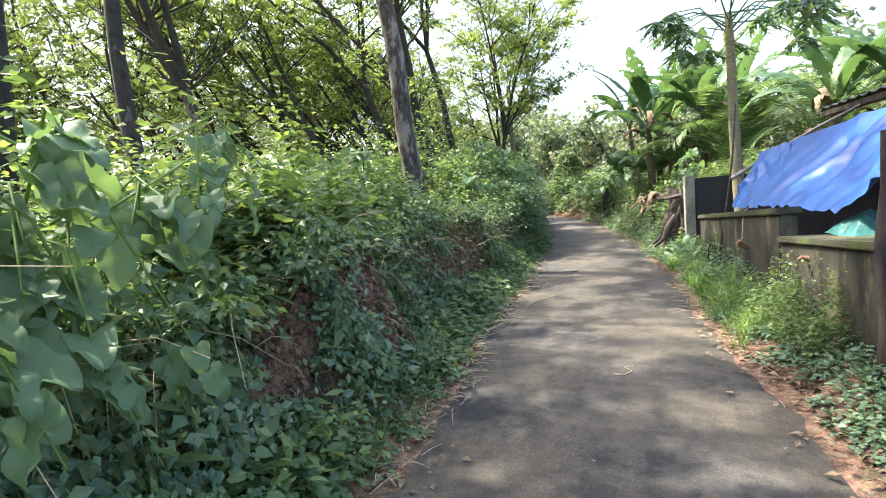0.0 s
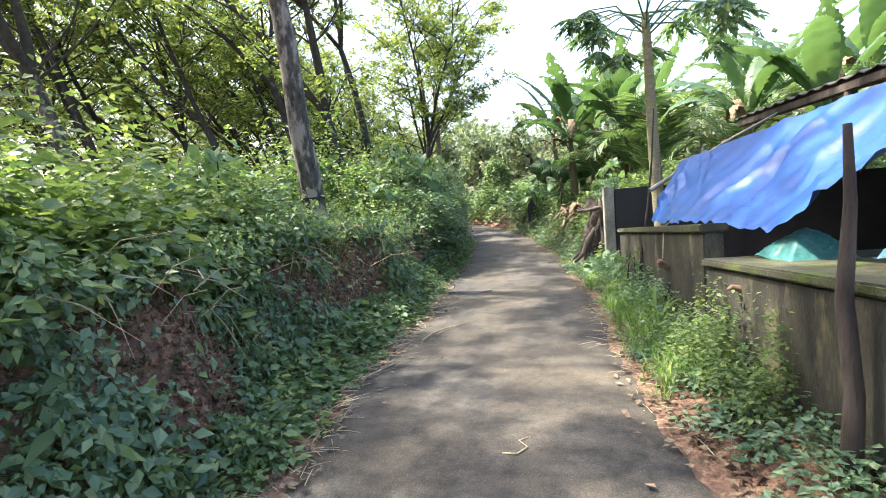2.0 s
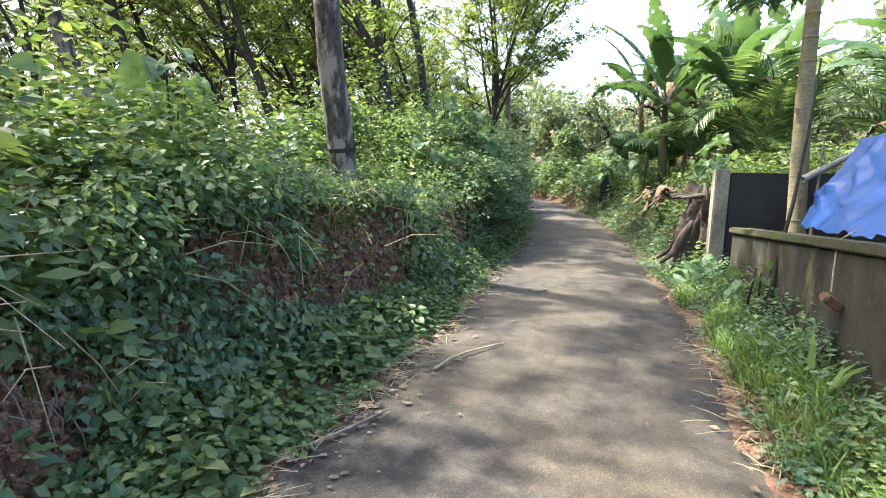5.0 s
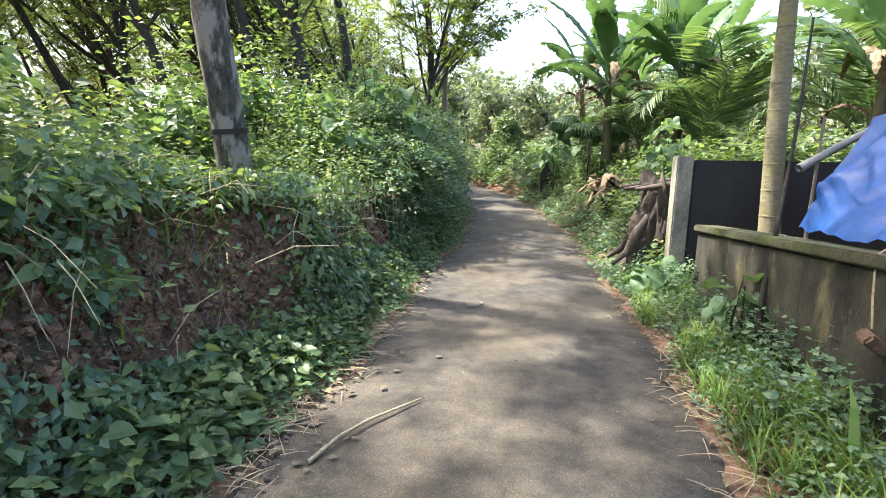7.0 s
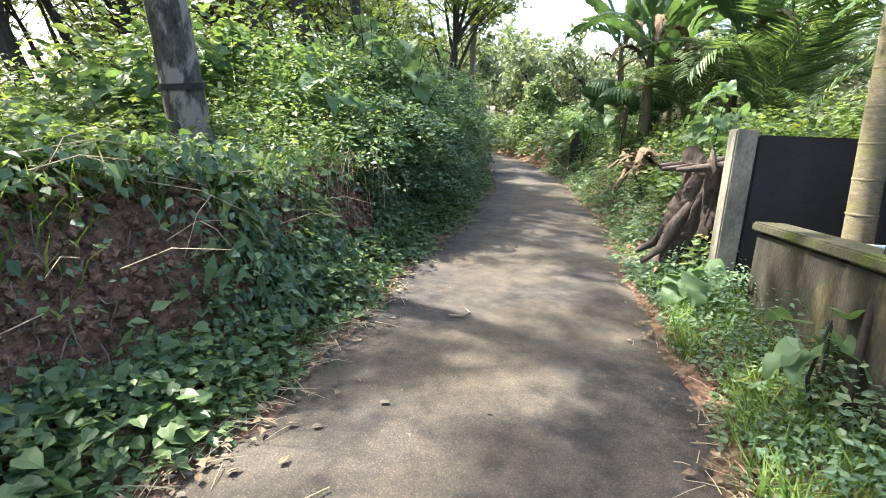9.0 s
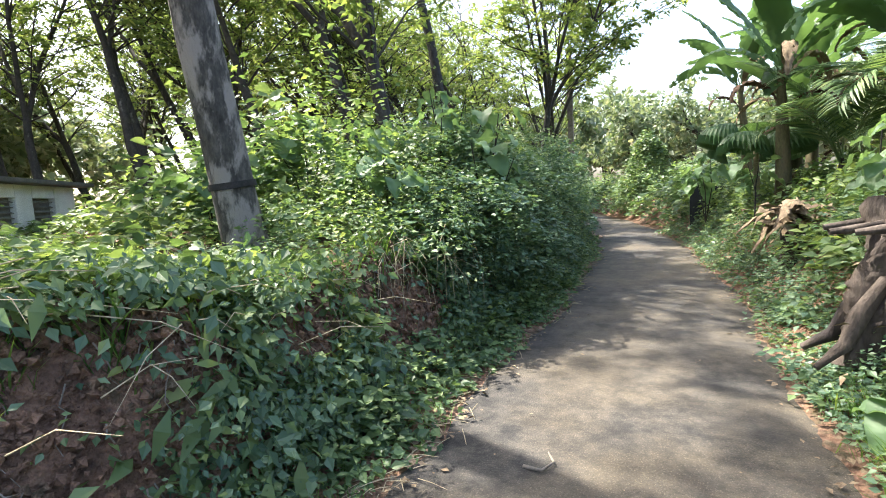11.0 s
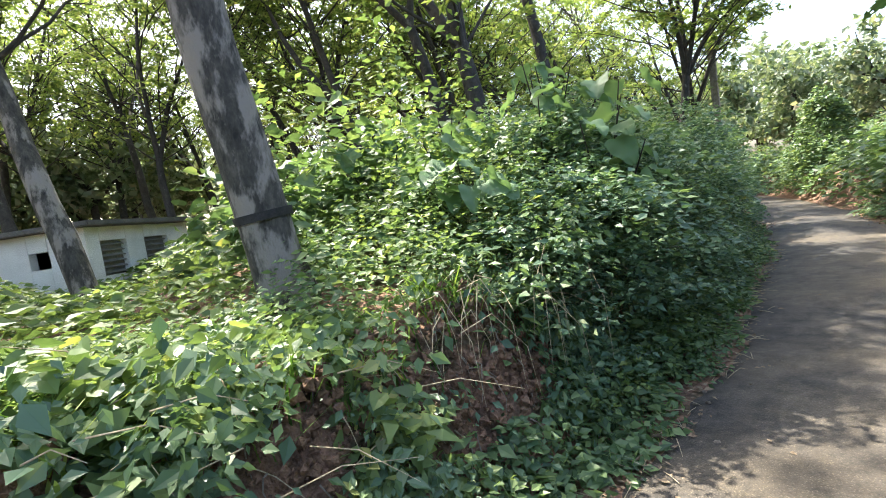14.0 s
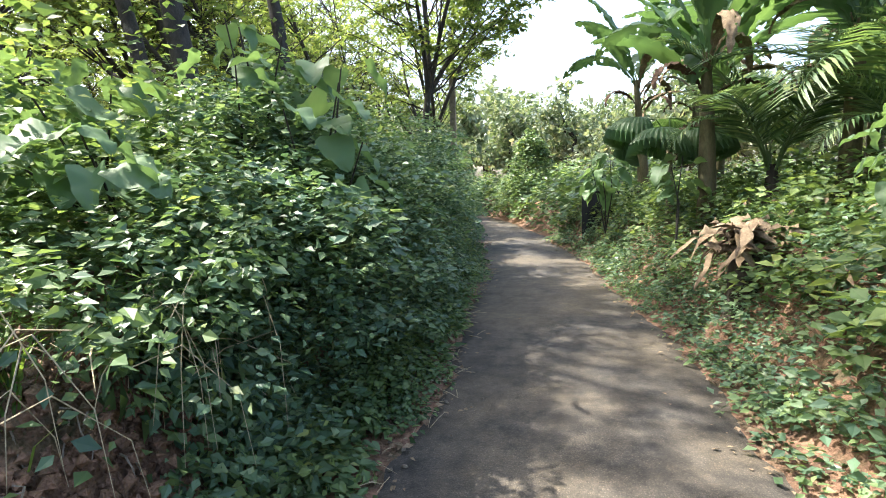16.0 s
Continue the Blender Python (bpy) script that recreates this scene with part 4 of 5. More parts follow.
def low_wall():
    w = thing("low_wall", 2.36, 12.4, 0, "low mossy concrete wall beside the lane, streaked black", "wall")
    t = 0.16
    part("wall_body", box_mesh("wall_body", [(0, 0, -0.1, 0.76), (t, 0, -0.1, 0.76), (t, -3.8, -0.1, 1.02), (0, -3.8, -0.1, 1.02)], M_CONCRETE), w)
    part("coping", box_mesh("coping", [(-0.035, 0.03, 0.763, 0.83), (t + 0.03, 0.03, 0.763, 0.83), (t + 0.03, -3.83, 1.023, 1.095), (-0.035, -3.83, 1.023, 1.095)], M_MOSS), w)


def tank():
    w = thing("water_tank", 2.30, 8.38, 0, "square concrete cattle tank with dark stained sides", "tank")
    part("wall_body", box_mesh("wall_body", [(0, 0, -0.1, 0.77), (1.3, 0, -0.1, 0.77), (1.3, -3.0, -0.1, 0.98), (0, -3.0, -0.1, 0.98)], M_CONCRETE), w)
    part("coping", box_mesh("coping", [(-0.03, 0.03, 0.773, 0.83), (1.33, 0.03, 0.773, 0.83), (1.33, -3.03, 0.983, 1.04), (-0.03, -3.03, 0.983, 1.04)], M_MOSS), w)


def dark_wall():
    w = thing("wall_shed", 2.36, 12.72, 0, "tall blackened plaster wall at the end of the enclosure", "wall")
    part("wall_body", box_mesh("wall_body", [(0, 0, -0.1, 1.46), (4.2, 0, -0.1, 1.46), (4.2, 0.16, -0.1, 1.46), (0, 0.16, -0.1, 1.46)], M_DARKWALL), w)
    part("pillar", box_mesh("pillar", [(-0.17, -0.02, -0.1, 1.50), (-0.01, -0.02, -0.1, 1.50), (-0.01, 0.18, -0.1, 1.50), (-0.17, 0.18, -0.1, 1.50)], M_PILLAR), w, "pale lichened concrete pillar")


low_wall()
tank()
dark_wall()



def tarpaulin():
    tp = thing("tarpaulin", 2.42, 10.7, 0, "crumpled blue tarpaulin draped over poles beside the wall", "tarpaulin")
    n, m = 110, 44
    s, t = np.meshgrid(np.linspace(0, 1, n), np.linspace(0, 1, m), indexing="ij")
    low = np.array([(0.03, 0.04, 1.03), (0.02, -0.86, 1.06), (0.10, -1.8, 1.10), (0.18, -2.7, 1.05), (0.18, -3.86, 1.54), (0.2, -5.0, 1.8)])
    top = np.array([(0.40, 0.12, 1.72), (0.75, -0.4, 1.86), (1.1, -1.3, 2.0), (1.25, -2.4, 2.10), (1.3, -3.7, 2.2), (1.3, -5.0, 2.3)])
    rr = np.random.default_rng(9)

    def along(c, s):
        k = np.clip(s * 5, 0, 4.999)
        i0 = k.astype(int)
        w = (k - i0)[..., None]
        return c[i0] * (1 - w) + c[i0 + 1] * w
    p = along(low, s) * (1 - t[..., None]) + along(top, s) * t[..., None]
    sag = np.sin(np.pi * t)
    p[..., 2] += 0.03 * np.sin(s * 21 + t * 5) * sag - 0.07 * sag * np.sin(np.pi * s)
    for k in range(85):
        a, c, w = rr.uniform(-1.0, 1.6), rr.uniform(-0.2, 1.2), rr.uniform(0.006, 0.02)
        at = rr.uniform(0.1, 0.9)
        crease = np.exp(-(((s - c) + a * (t - at) * 0.25) / w) ** 2) * np.exp(-((t - at) / rr.uniform(0.15, 0.5)) ** 2)
        p[..., 0] += rr.uniform(-0.045, 0.045) * crease
        p[..., 2] += rr.uniform(-0.035, 0.04) * crease
    p[..., 2] += (0.010 * np.sin(s * 61 + 5 * np.sin(s * 17)) + 0.008 * np.sin(s * 143 + 1) - 0.015) * np.exp(-t * 12)
    i, j = np.meshgrid(np.arange(n - 1), np.arange(m - 1), indexing="ij")
    q = i * m + j
    part("sheet", mesh_from("sheet", p.reshape(-1, 3), np.stack([q, q + m, q + m + 1, q + 1], -1).reshape(-1, 4), M_TARP, True), tp)
    part("rope", mesh_from("rope", *tube([(0.04, -0.86, 1.07), (-0.06, -0.88, 1.0), (-0.09, -0.95, 0.82), (-0.12, -1.03, 0.68)], [0.005] * 4, 6), M_DRYGRASS, True), tp, "frayed jute rope")
    bm = bmesh.new()
    bmesh.ops.create_cube(bm, size=1, matrix=pose(-0.12, -1.05, 0.62, 20, 35, 15) @ Matrix.Diagonal((0.14, 0.085, 0.06, 1)))
    bmesh.ops.bevel(bm, geom=bm.edges[:], offset=0.012, segments=2, affect="EDGES")
    part("brick", bm_mesh("brick", bm, M_BRICK), tp, "old brick tied on as a weight")


tarpaulin()
stick("pole", [(2.50, 10.95, 1.40), (3.05, 11.15, 1.70), (3.7, 11.4, 2.02), (4.6, 11.75, 2.42)], 0.030, "grey bamboo pole carrying the tarpaulin", "pole", M_PIPE)
stick("prop_stick", [(2.27, 10.72, 0.05), (2.34, 10.85, 0.6), (2.50, 11.1, 1.2), (2.62, 11.3, 1.8), (2.72, 11.5, 2.5)], 0.022, "thin grey stick leaning against the low wall", "stick", M_LIMB)
stick("prop_stick", [(2.62, 10.95, 0.05), (2.63, 11.0, 0.9), (2.65, 11.02, 1.75)], 0.02, "thin upright stick behind the low wall", "stick", M_STICK)
stick("fence_stake", [(2.20, 6.41, 0.0), (2.22, 6.41, 0.5), (2.19, 6.42, 0.9), (2.215, 6.42, 1.3), (2.21, 6.43, 1.62)], 0.045, "rough brown wooden stake before the tank", "stake", M_DEADWOOD)


def corrugated(name, x0, x1, y0, y1, z0, z1, material):
    n = 90
    yy = np.linspace(y0, y1, n)
    v = []
    for xx, zz in ((x0, z0), (x1, z1)):
        for dz in (0.0, -0.012):
            v.append(np.stack([np.full(n, xx), yy, zz + dz + 0.018 * np.sin(np.linspace(0, 60 * np.pi, n))], -1))
    v = np.concatenate(v)
    i = np.arange(n - 1)
    f = [np.stack([i + a * n, i + b * n, i + 1 + b * n, i + 1 + a * n], -1) for a, b in ((0, 2), (1, 3), (0, 1), (2, 3))]
    return mesh_from(name, v, np.concatenate(f), material)


def cattle_shed():
    sh = thing("cattle_shed", 0, 0, 0, "dark open shed with a sooty sheet roof behind the tank", "shed")
    part("roof", corrugated("roof", 4.3, 7.2, 4.6, 12.95, 2.42, 2.9, M_SHEET), sh, "sooty corrugated roof sheet")
    part("back_wall", box_mesh("back_wall", [(6.4, 4.6, -0.1, 2.74), (6.56, 4.6, -0.1, 2.74), (6.56, 12.7, -0.1, 2.74), (6.4, 12.7, -0.1, 2.74)], M_DARKWALL), sh)
    part("eave_beam", box_mesh("eave_beam", [(4.32, 4.6, 2.28, 2.375), (4.42, 4.6, 2.28, 2.375), (4.42, 12.95, 2.28, 2.375), (4.32, 12.95, 2.28, 2.375)], M_DEADWOOD), sh)
    for py in (4.8, 7.5, 10.2):
        part("post", mesh_from("post", *tube([(4.37, py, -0.1), (4.37, py, 1.2), (4.37, py, 2.28)], [0.06, 0.055, 0.05], 8, 0.03), M_DEADWOOD, True), sh)
    part("side_wall", box_mesh("side_wall", [(3.75, 4.4, -0.1, 2.2), (6.56, 4.4, -0.1, 2.2), (6.56, 4.56, -0.1, 2.2), (3.75, 4.56, -0.1, 2.2)], M_DARKWALL), sh)


cattle_shed()


def draped(name, x, y, z, w, d, h, material, label, category):
    """A sheet thrown over something: a low soft mound with folds."""
    n = 26
    a, b = np.meshgrid(np.linspace(-1, 1, n), np.linspace(-1, 1, n), indexing="ij")
    rr = np.maximum(np.abs(a), np.abs(b))
    zz = h * (1 - rr ** 1.6) + 0.03 * h * np.sin(a * 19) * np.sin(b * 13 + 1) + 0.06 * h * np.sin(a * 7 + b * 4)
    v = np.stack([x + a * w, y + b * d, z + np.maximum(zz, 0.004)], -1)
    i, j = np.meshgrid(np.arange(n - 1), np.arange(n - 1), indexing="ij")
    q = i * n + j
    return tagged(new(name, mesh_from(name, v.reshape(-1, 3), np.stack([q, q + n, q + n + 1, q + 1], -1).reshape(-1, 4), material, True)), label, category)


draped("plastic_sack", 2.80, 7.95, 0.86, 0.22, 0.26, 0.2, M_TEAL, "crumpled teal plastic sack lying on the tank", "sack")
draped("paper", 2.62, 11.42, 0.855, 0.16, 0.22, 0.02, M_PALE, "pale plastic sheet lying on the wall's coping", "sheet")
draped("plastic_sheet", 2.85, 6.35, 1.0, 0.3, 0.5, 0.4, M_PALE, "pale and blue plastic sheeting heaped on the tank", "sheet")
draped("plastic_scrap", -1.47, 13.48, float(land(-1.47, 13.48)) + 0.01, 0.06, 0.04, 0.05, M_PALE, "crumpled scrap of white plastic caught on the bank", "litter")
stick("tap", [(2.31, 7.74, 0.70), (2.25, 7.74, 0.72), (2.22, 7.74, 0.70)], 0.026, "short rusty outlet pipe in the tank's side", "pipe", M_BRICK)


# ---- stumps and the far wall on the right bank ----
def old_stump():
    ob = thing("tree_stump", 2.25, 13.6, float(land(2.25, 13.6)) + 0.02, "gnarled weathered tree stump standing beside the pillar", "stump")
    r = np.random.default_rng(91)
    nz, na = 44, 64
    hz, th = np.meshgrid(np.linspace(0, 1, nz), np.linspace(0, 2 * np.pi, na, endpoint=False), indexing="ij")
    rad = 0.30 * (1.05 - 0.75 * hz + 0.62 * hz ** 2.0)
    rad = rad * (1 + 0.22 * np.sin(4 * th + 3 * hz) + 0.15 * np.sin(9 * th - 6 * hz + 1) + 0.10 * np.sin(17 * th + 9 * hz) + 0.05 * np.sin(31 * th - 4 * hz)) + 0.008 * r.normal(size=hz.shape)
    top = 0.95 + 0.13 * np.sin(2 * th + 1) + 0.09 * np.sin(5 * th) + 0.05 * np.sin(13 * th)
    v = np.stack([rad * np.cos(th) + 0.16 * hz ** 1.3, 0.85 * rad * np.sin(th), hz * top], -1)
    i, j = np.meshgrid(np.arange(nz - 1), np.arange(na), indexing="ij")
    f = np.stack([i * na + j, i * na + (j + 1) % na, (i + 1) * na + (j + 1) % na, (i + 1) * na + j], -1).reshape(-1, 4)
    part("wood", mesh_from("wood", v.reshape(-1, 3), f, M_DEADWOOD, True), ob)
    cap = np.concatenate([v[-1], [[0.16, 0, 0.72]]])
    part("broken_top", mesh_from("broken_top", cap, np.array([(k, (k + 1) % na, na) for k in range(na)]), M_STICK), ob, "pale splintered broken top")
    for k in range(5):
        a = k * 1.26 + r.uniform(-0.2, 0.2)
        d = np.array([math.cos(a), 0.8 * math.sin(a), 0])
        part("root", mesh_from("root", *tube([d * 0.14 + (0.04, 0, 0.62), d * 0.30 + (0, 0, 0.34), d * 0.40 + (0, 0, 0.14), d * 0.6 + (0, 0, 0.0)], [0.035, 0.055, 0.045, 0.02], 9, 0.22), M_DEADWOOD, True), ob)
    for k in range(4):
        y0 = r.uniform(-0.2, 0.2)
        part("splinter", mesh_from("splinter", *tube([(-0.35 + r.uniform(-0.1, 0.1), y0, 0.93 + r.uniform(-0.06, 0.1)), (0.1, y0 + r.uniform(-0.1, 0.1), 1.0 + r.uniform(-0.05, 0.05)), (0.55, y0 + r.uniform(-0.2, 0.2), 1.02 + r.uniform(-0.08, 0.08))], [0.02, 0.04, 0.02], 7, 0.3), M_DEADWOOD, True), ob, "dry broken slab of wood")


old_stump()


def banana_stump():
    ob = thing("banana_stump", 2.15, 17.0, float(land(2.15, 17.0)) - 0.28, "rotting banana stump heaped with dry pale leaves", "stump")
    ob.scale = (1.15, 1.15, 1.15)
    part("stem", mesh_from("stem", *tube([(0, 0, 0), (0.02, 0, 0.35), (0.02, 0.02, 0.66)], [0.15, 0.13, 0.12], 11, 0.06), M_DEADWOOD, True), ob)
    r = np.random.default_rng(92)
    for k in range(70):
        a = r.uniform(0, 6.28)
        n = 9
        s = np.linspace(0, 1, n)
        ln, w = r.uniform(0.25, 0.7), r.uniform(0.02, 0.06)
        o_ = r.normal(size=2) * 0.13
        c = np.stack([o_[0] + np.cos(a) * s * ln * 0.6 + 0.02 * np.sin(s * 9 + k), o_[1] + np.sin(a) * s * ln * 0.6, 0.66 + 0.24 * r.uniform() + 0.06 * np.sin(s * 2.2) - s ** 2 * ln * r.uniform(-0.1, 0.75)], -1)
        side = np.array([-math.sin(a), math.cos(a), 0.3 * r.normal()])
        ww = (w * np.sin(np.pi * np.clip(s, 0.06, 0.94)))[:, None]
        crimp = np.stack([0 * s, 0 * s, 0.022 * r.normal(size=n)], -1)
        v = np.concatenate([c - side * ww, c + crimp + (0, 0, 0.012), c + side * ww])
        i = np.arange(n - 1)
        f = np.concatenate([np.stack([i, i + n, i + 1 + n, i + 1], -1), np.stack([i + n, i + 2 * n, i + 1 + 2 * n, i + 1 + n], -1)])
        part("dry_leaf", mesh_from("dry_leaf", v, f, M_DRY, True), ob)


banana_stump()
fw = thing("far_wall", 1.0, 24.0, 0, "short dark block wall half hidden by hedge plants", "wall")
part("wall_body", box_mesh("wall_body", [(0, 0, 0.2, 1.42), (2.2, 0, 0.2, 1.35), (2.2, 0.2, 0.2, 1.35), (0, 0.2, 0.2, 1.42)], M_DARKWALL), fw)


# ---- papaya, bananas, palm ----
def lobed_blade(name, center, a, size, seed, material):
    """A palmate leaf: seven long lobes, each notched."""
    r = np.random.default_rng(seed)
    base, along, sizes = [], [], []
    for lobe in np.linspace(-2.3, 2.3, 7):
        d = np.array([math.cos(a + lobe), math.sin(a + lobe), -0.65 + 0.15 * r.normal()])
        base.append(center)
        along.append(d)
        sizes.append(size * (1 - 0.1 * abs(lobe)))
        for at_, ln_ in ((0.32, 0.34), (0.52, 0.40), (0.72, 0.30)):
            for s in (-0.6, 0.6):
                base.append(center + d * size * at_)
                along.append(np.array([math.cos(a + lobe + s), math.sin(a + lobe + s), -0.5]))
                sizes.append(size * ln_)
    n = len(base)
    return leaves(name, np.array(base), np.array(along), np.tile((0, 0, 1.0), (n, 1)) + r.normal(size=(n, 3)) * 0.12, np.array(sizes), (OVATE[0] * (0.55, 1, 1), OVATE[1]), material)


def papaya_tree():
    tr = thing("papaya_tree", 2.97, 12.3, 0.05, "slim papaya tree with a ringed pale trunk behind the wall", "tree")
    pts = np.array([(0, 0, -0.1), (0.0, 0, 0.5), (-0.03, 0, 1.0), (-0.06, 0, 1.6), (-0.08, 0, 2.2), (-0.09, 0.01, 2.8), (-0.10, 0.02, 3.4), (-0.11, 0.05, 4.0)])
    part("trunk", mesh_from("trunk", *tube(pts, [0.11, 0.098, 0.09, 0.085, 0.08, 0.072, 0.065, 0.055], 14, 0.02), M_PAPAYA, True), tr)
    for k in range(12):
        zc = 0.9 + 0.24 * k
        c = np.array([np.interp(zc, pts[:, 2], pts[:, 0]), 0, zc])
        rad = float(np.interp(zc, pts[:, 2], [0.11, 0.098, 0.09, 0.085, 0.08, 0.072, 0.065, 0.055]))
        part("leaf_scar", mesh_from("leaf_scar", *tube([c - (0, 0, 0.012), c, c + (0, 0, 0.012)], [rad * 0.98, rad * 1.07, rad * 0.98], 14), M_PAPAYA, True), tr)
    r = np.random.default_rng(61)
    for k in range(19):
        a, el = k * 2.4, r.uniform(-0.5, 0.35)
        ln = r.uniform(0.75, 1.25)
        tip = pts[-1] + np.array([math.cos(a) * ln, math.sin(a) * ln, el * ln])
        st_ = part("leaf_stalk", mesh_from("leaf_stalk", *tube([pts[-1] - (0, 0, 0.02 * k), pts[-1] * 0.5 + tip * 0.5 + (0, 0, 0.08), tip], [0.015, 0.011, 0.008], 6), M_LEAF_DARK, True), tr)
        part("leaf_blade", lobed_blade("leaf_blade", tip, a, r.uniform(0.34, 0.5), 600 + k, M_LEAF_DARK), st_)


papaya_tree()


def banana_leaf(length, width, bend, seed, material):
    r = np.random.default_rng(seed)
    n, m = 40, 7
    s = np.linspace(0, 1, n)
    ang = 1.3 - bend * s ** 1.4
    d = np.stack([np.cos(ang), 0 * s, np.sin(ang)], -1) * length / n
    mid_ = np.cumsum(d, 0)
    w = width * np.sin(np.pi * np.clip((s - 0.14) / 0.86, 0.015, 0.985)) ** 0.55
    t = np.linspace(-1, 1, m)
    v = np.zeros((n, m, 3))
    v[:] = mid_[:, None]
    tear = 1 - 0.35 * r.uniform(0, 1, (n, 1)) * (r.uniform(0, 1, (n, 1)) < 0.3)
    lift = np.stack([-np.sin(ang), 0 * s, np.cos(ang)], -1)
    v[..., 1] += w[:, None] * t[None] * tear
    v += lift[:, None] * (0.30 * np.abs(w[:, None] * t[None]) - 0.5 * (w[:, None] * t[None] ** 2) + 0.012 * r.normal(size=(n, m)))[..., None]
    v[s <= 0.14, :, 1] = t[None] * 0.028
    i, j = np.meshgrid(np.arange(n - 1), np.arange(m - 1), indexing="ij")
    q = (i * m + j).ravel()
    quads = np.stack([q, q + m, q + m + 1, q + 1], -1)
    slit = (r.uniform(0, 1, (n - 1, m - 1)) < 0.06) & (np.abs(np.linspace(-1, 1, m - 1)) > 0.4)[None]
    return mesh_from("leaf", v.reshape(-1, 3), quads[~slit.ravel()], material, True)


BANANA = [banana_leaf(2.5, 0.27, 0.75, 71, M_LEAF_BIG), banana_leaf(2.5, 0.28, 1.5, 72, M_LEAF_BIG), banana_leaf(2.3, 0.26, 2.3, 73, M_LEAF_BIG), banana_leaf(1.7, 0.10, 2.75, 74, M_DRY), banana_leaf(1.2, 0.08, 2.7, 75, M_HUSK)]


def banana_plant(x, y, h, seed, turn=None):
    r = np.random.default_rng(seed)
    tr = thing("banana_plant", x, y, float(land(x, y)), "tall banana plant with torn green leaves and a dead brown skirt", "banana plant", "banana clump", r.uniform(0, 360) if turn is None else turn)
    lx, ly = r.normal() * 0.06, r.normal() * 0.06
    pts = np.array([(0, 0, -0.1), (lx * 0.4, ly * 0.4, h * 0.35), (lx, ly, h * 0.7), (1.6 * lx, 1.6 * ly, h)])
    part("stem", mesh_from("stem", *tube(pts, [0.13, 0.105, 0.085, 0.05], 10, 0.05), M_BSTEM, True), tr)
    for k in range(12):
        kind = 0 if k < 3 else 1 if k < 6 else 2 if k < 8 else 3 if k < 10 else 4
        lf = part("leaf", BANANA[kind], tr)
        zk = h - 0.05 * k
        if k >= 8:
            tagged(lf, "withered brown hanging leaf")
            zk = h - 0.25 - 0.17 * (k - 8)
        lf.matrix_local = Matrix.Translation((1.3 * lx, 1.3 * ly, zk)) @ pose(0, 0, 0, r.uniform(-14, 14), r.uniform(-10, 14), k * 137 + r.uniform(-25, 25)) @ Matrix.Scale(r.uniform(0.8, 1.08), 4)


for n, (bx, by, bh) in enumerate([(2.33, 18.9, 2.3), (2.75, 20.4, 1.9), (3.1, 21.3, 2.6), (3.6, 18.3, 2.3), (2.3, 23.4, 2.8), (4.9, 20.3, 2.5), (5.4, 22.0, 2.8), (6.8, 17.6, 2.2), (5.3, 15.2, 1.7), (7.6, 15.5, 2.3), (3.5, 24.5, 2.8), (9.0, 19.0, 2.8), (6.2, 13.9, 1.9), (8.6, 13.6, 2.2)]):
    banana_plant(bx, by, bh, 80 + n)


def fan_palm(x, y, h, seed):
    """A low palm with drooping pleated fans on long stalks."""
    r = np.random.default_rng(seed)
    tr = thing("fan_palm", x, y, float(land(x, y)), "low palm with drooping pleated grey-green fan leaves", "palm", "", r.uniform(0, 360))
    part("stem", mesh_from("stem", *tube([(0, 0, -0.1), (0.01, 0, h * 0.5), (0.02, 0.02, h)], [0.06, 0.05, 0.04], 9, 0.08), M_PAPAYA, True), tr)
    for k in range(6):
        a = k * 1.05 + r.normal() * 0.2
        c = np.array([0.02 + 0.42 * math.cos(a), 0.02 + 0.42 * math.sin(a), h + r.uniform(0.05, 0.3)])
        st_ = part("leaf_stalk", mesh_from("leaf_stalk", *tube([(0.02, 0.02, h - 0.03), (c[0] * 0.5, c[1] * 0.5, c[2] - 0.03), c], [0.012, 0.010, 0.008], 5), M_LEAF_BIG, True), tr)
        n, m = 22, 6
        th, s = np.meshgrid(np.linspace(-1.75, 1.75, 2 * n + 1), np.linspace(0.04, 1, m), indexing="ij")
        ln = 0.72 * (1 - 0.08 * th ** 2)
        fold = np.where(np.arange(2 * n + 1) % 2 == 0, 1.0, 0.0)[:, None] * np.ones_like(s)
        rad = ln * s * np.where(fold > 0, 1.0, 1 - 0.30 * step(0.75, 1.0, s))
        v = np.stack([c[0] + rad * np.cos(a + th) * (1 - 0.25 * s ** 2), c[1] + rad * np.sin(a + th) * (1 - 0.25 * s ** 2), c[2] + 0.10 * s - 0.62 * s ** 2.3 * (0.6 + 0.4 * np.abs(th) / 1.75) + 0.02 * fold * s], -1)
        i, j = np.meshgrid(np.arange(2 * n), np.arange(m - 1), indexing="ij")
        q = i * m + j
        part("leaf_blade", mesh_from("leaf_blade", v.reshape(-1, 3), np.stack([q, q + m, q + m + 1, q + 1], -1).reshape(-1, 4), M_LEAF_BIG), st_)


fan_palm(2.07, 19.85, 1.45, 301)


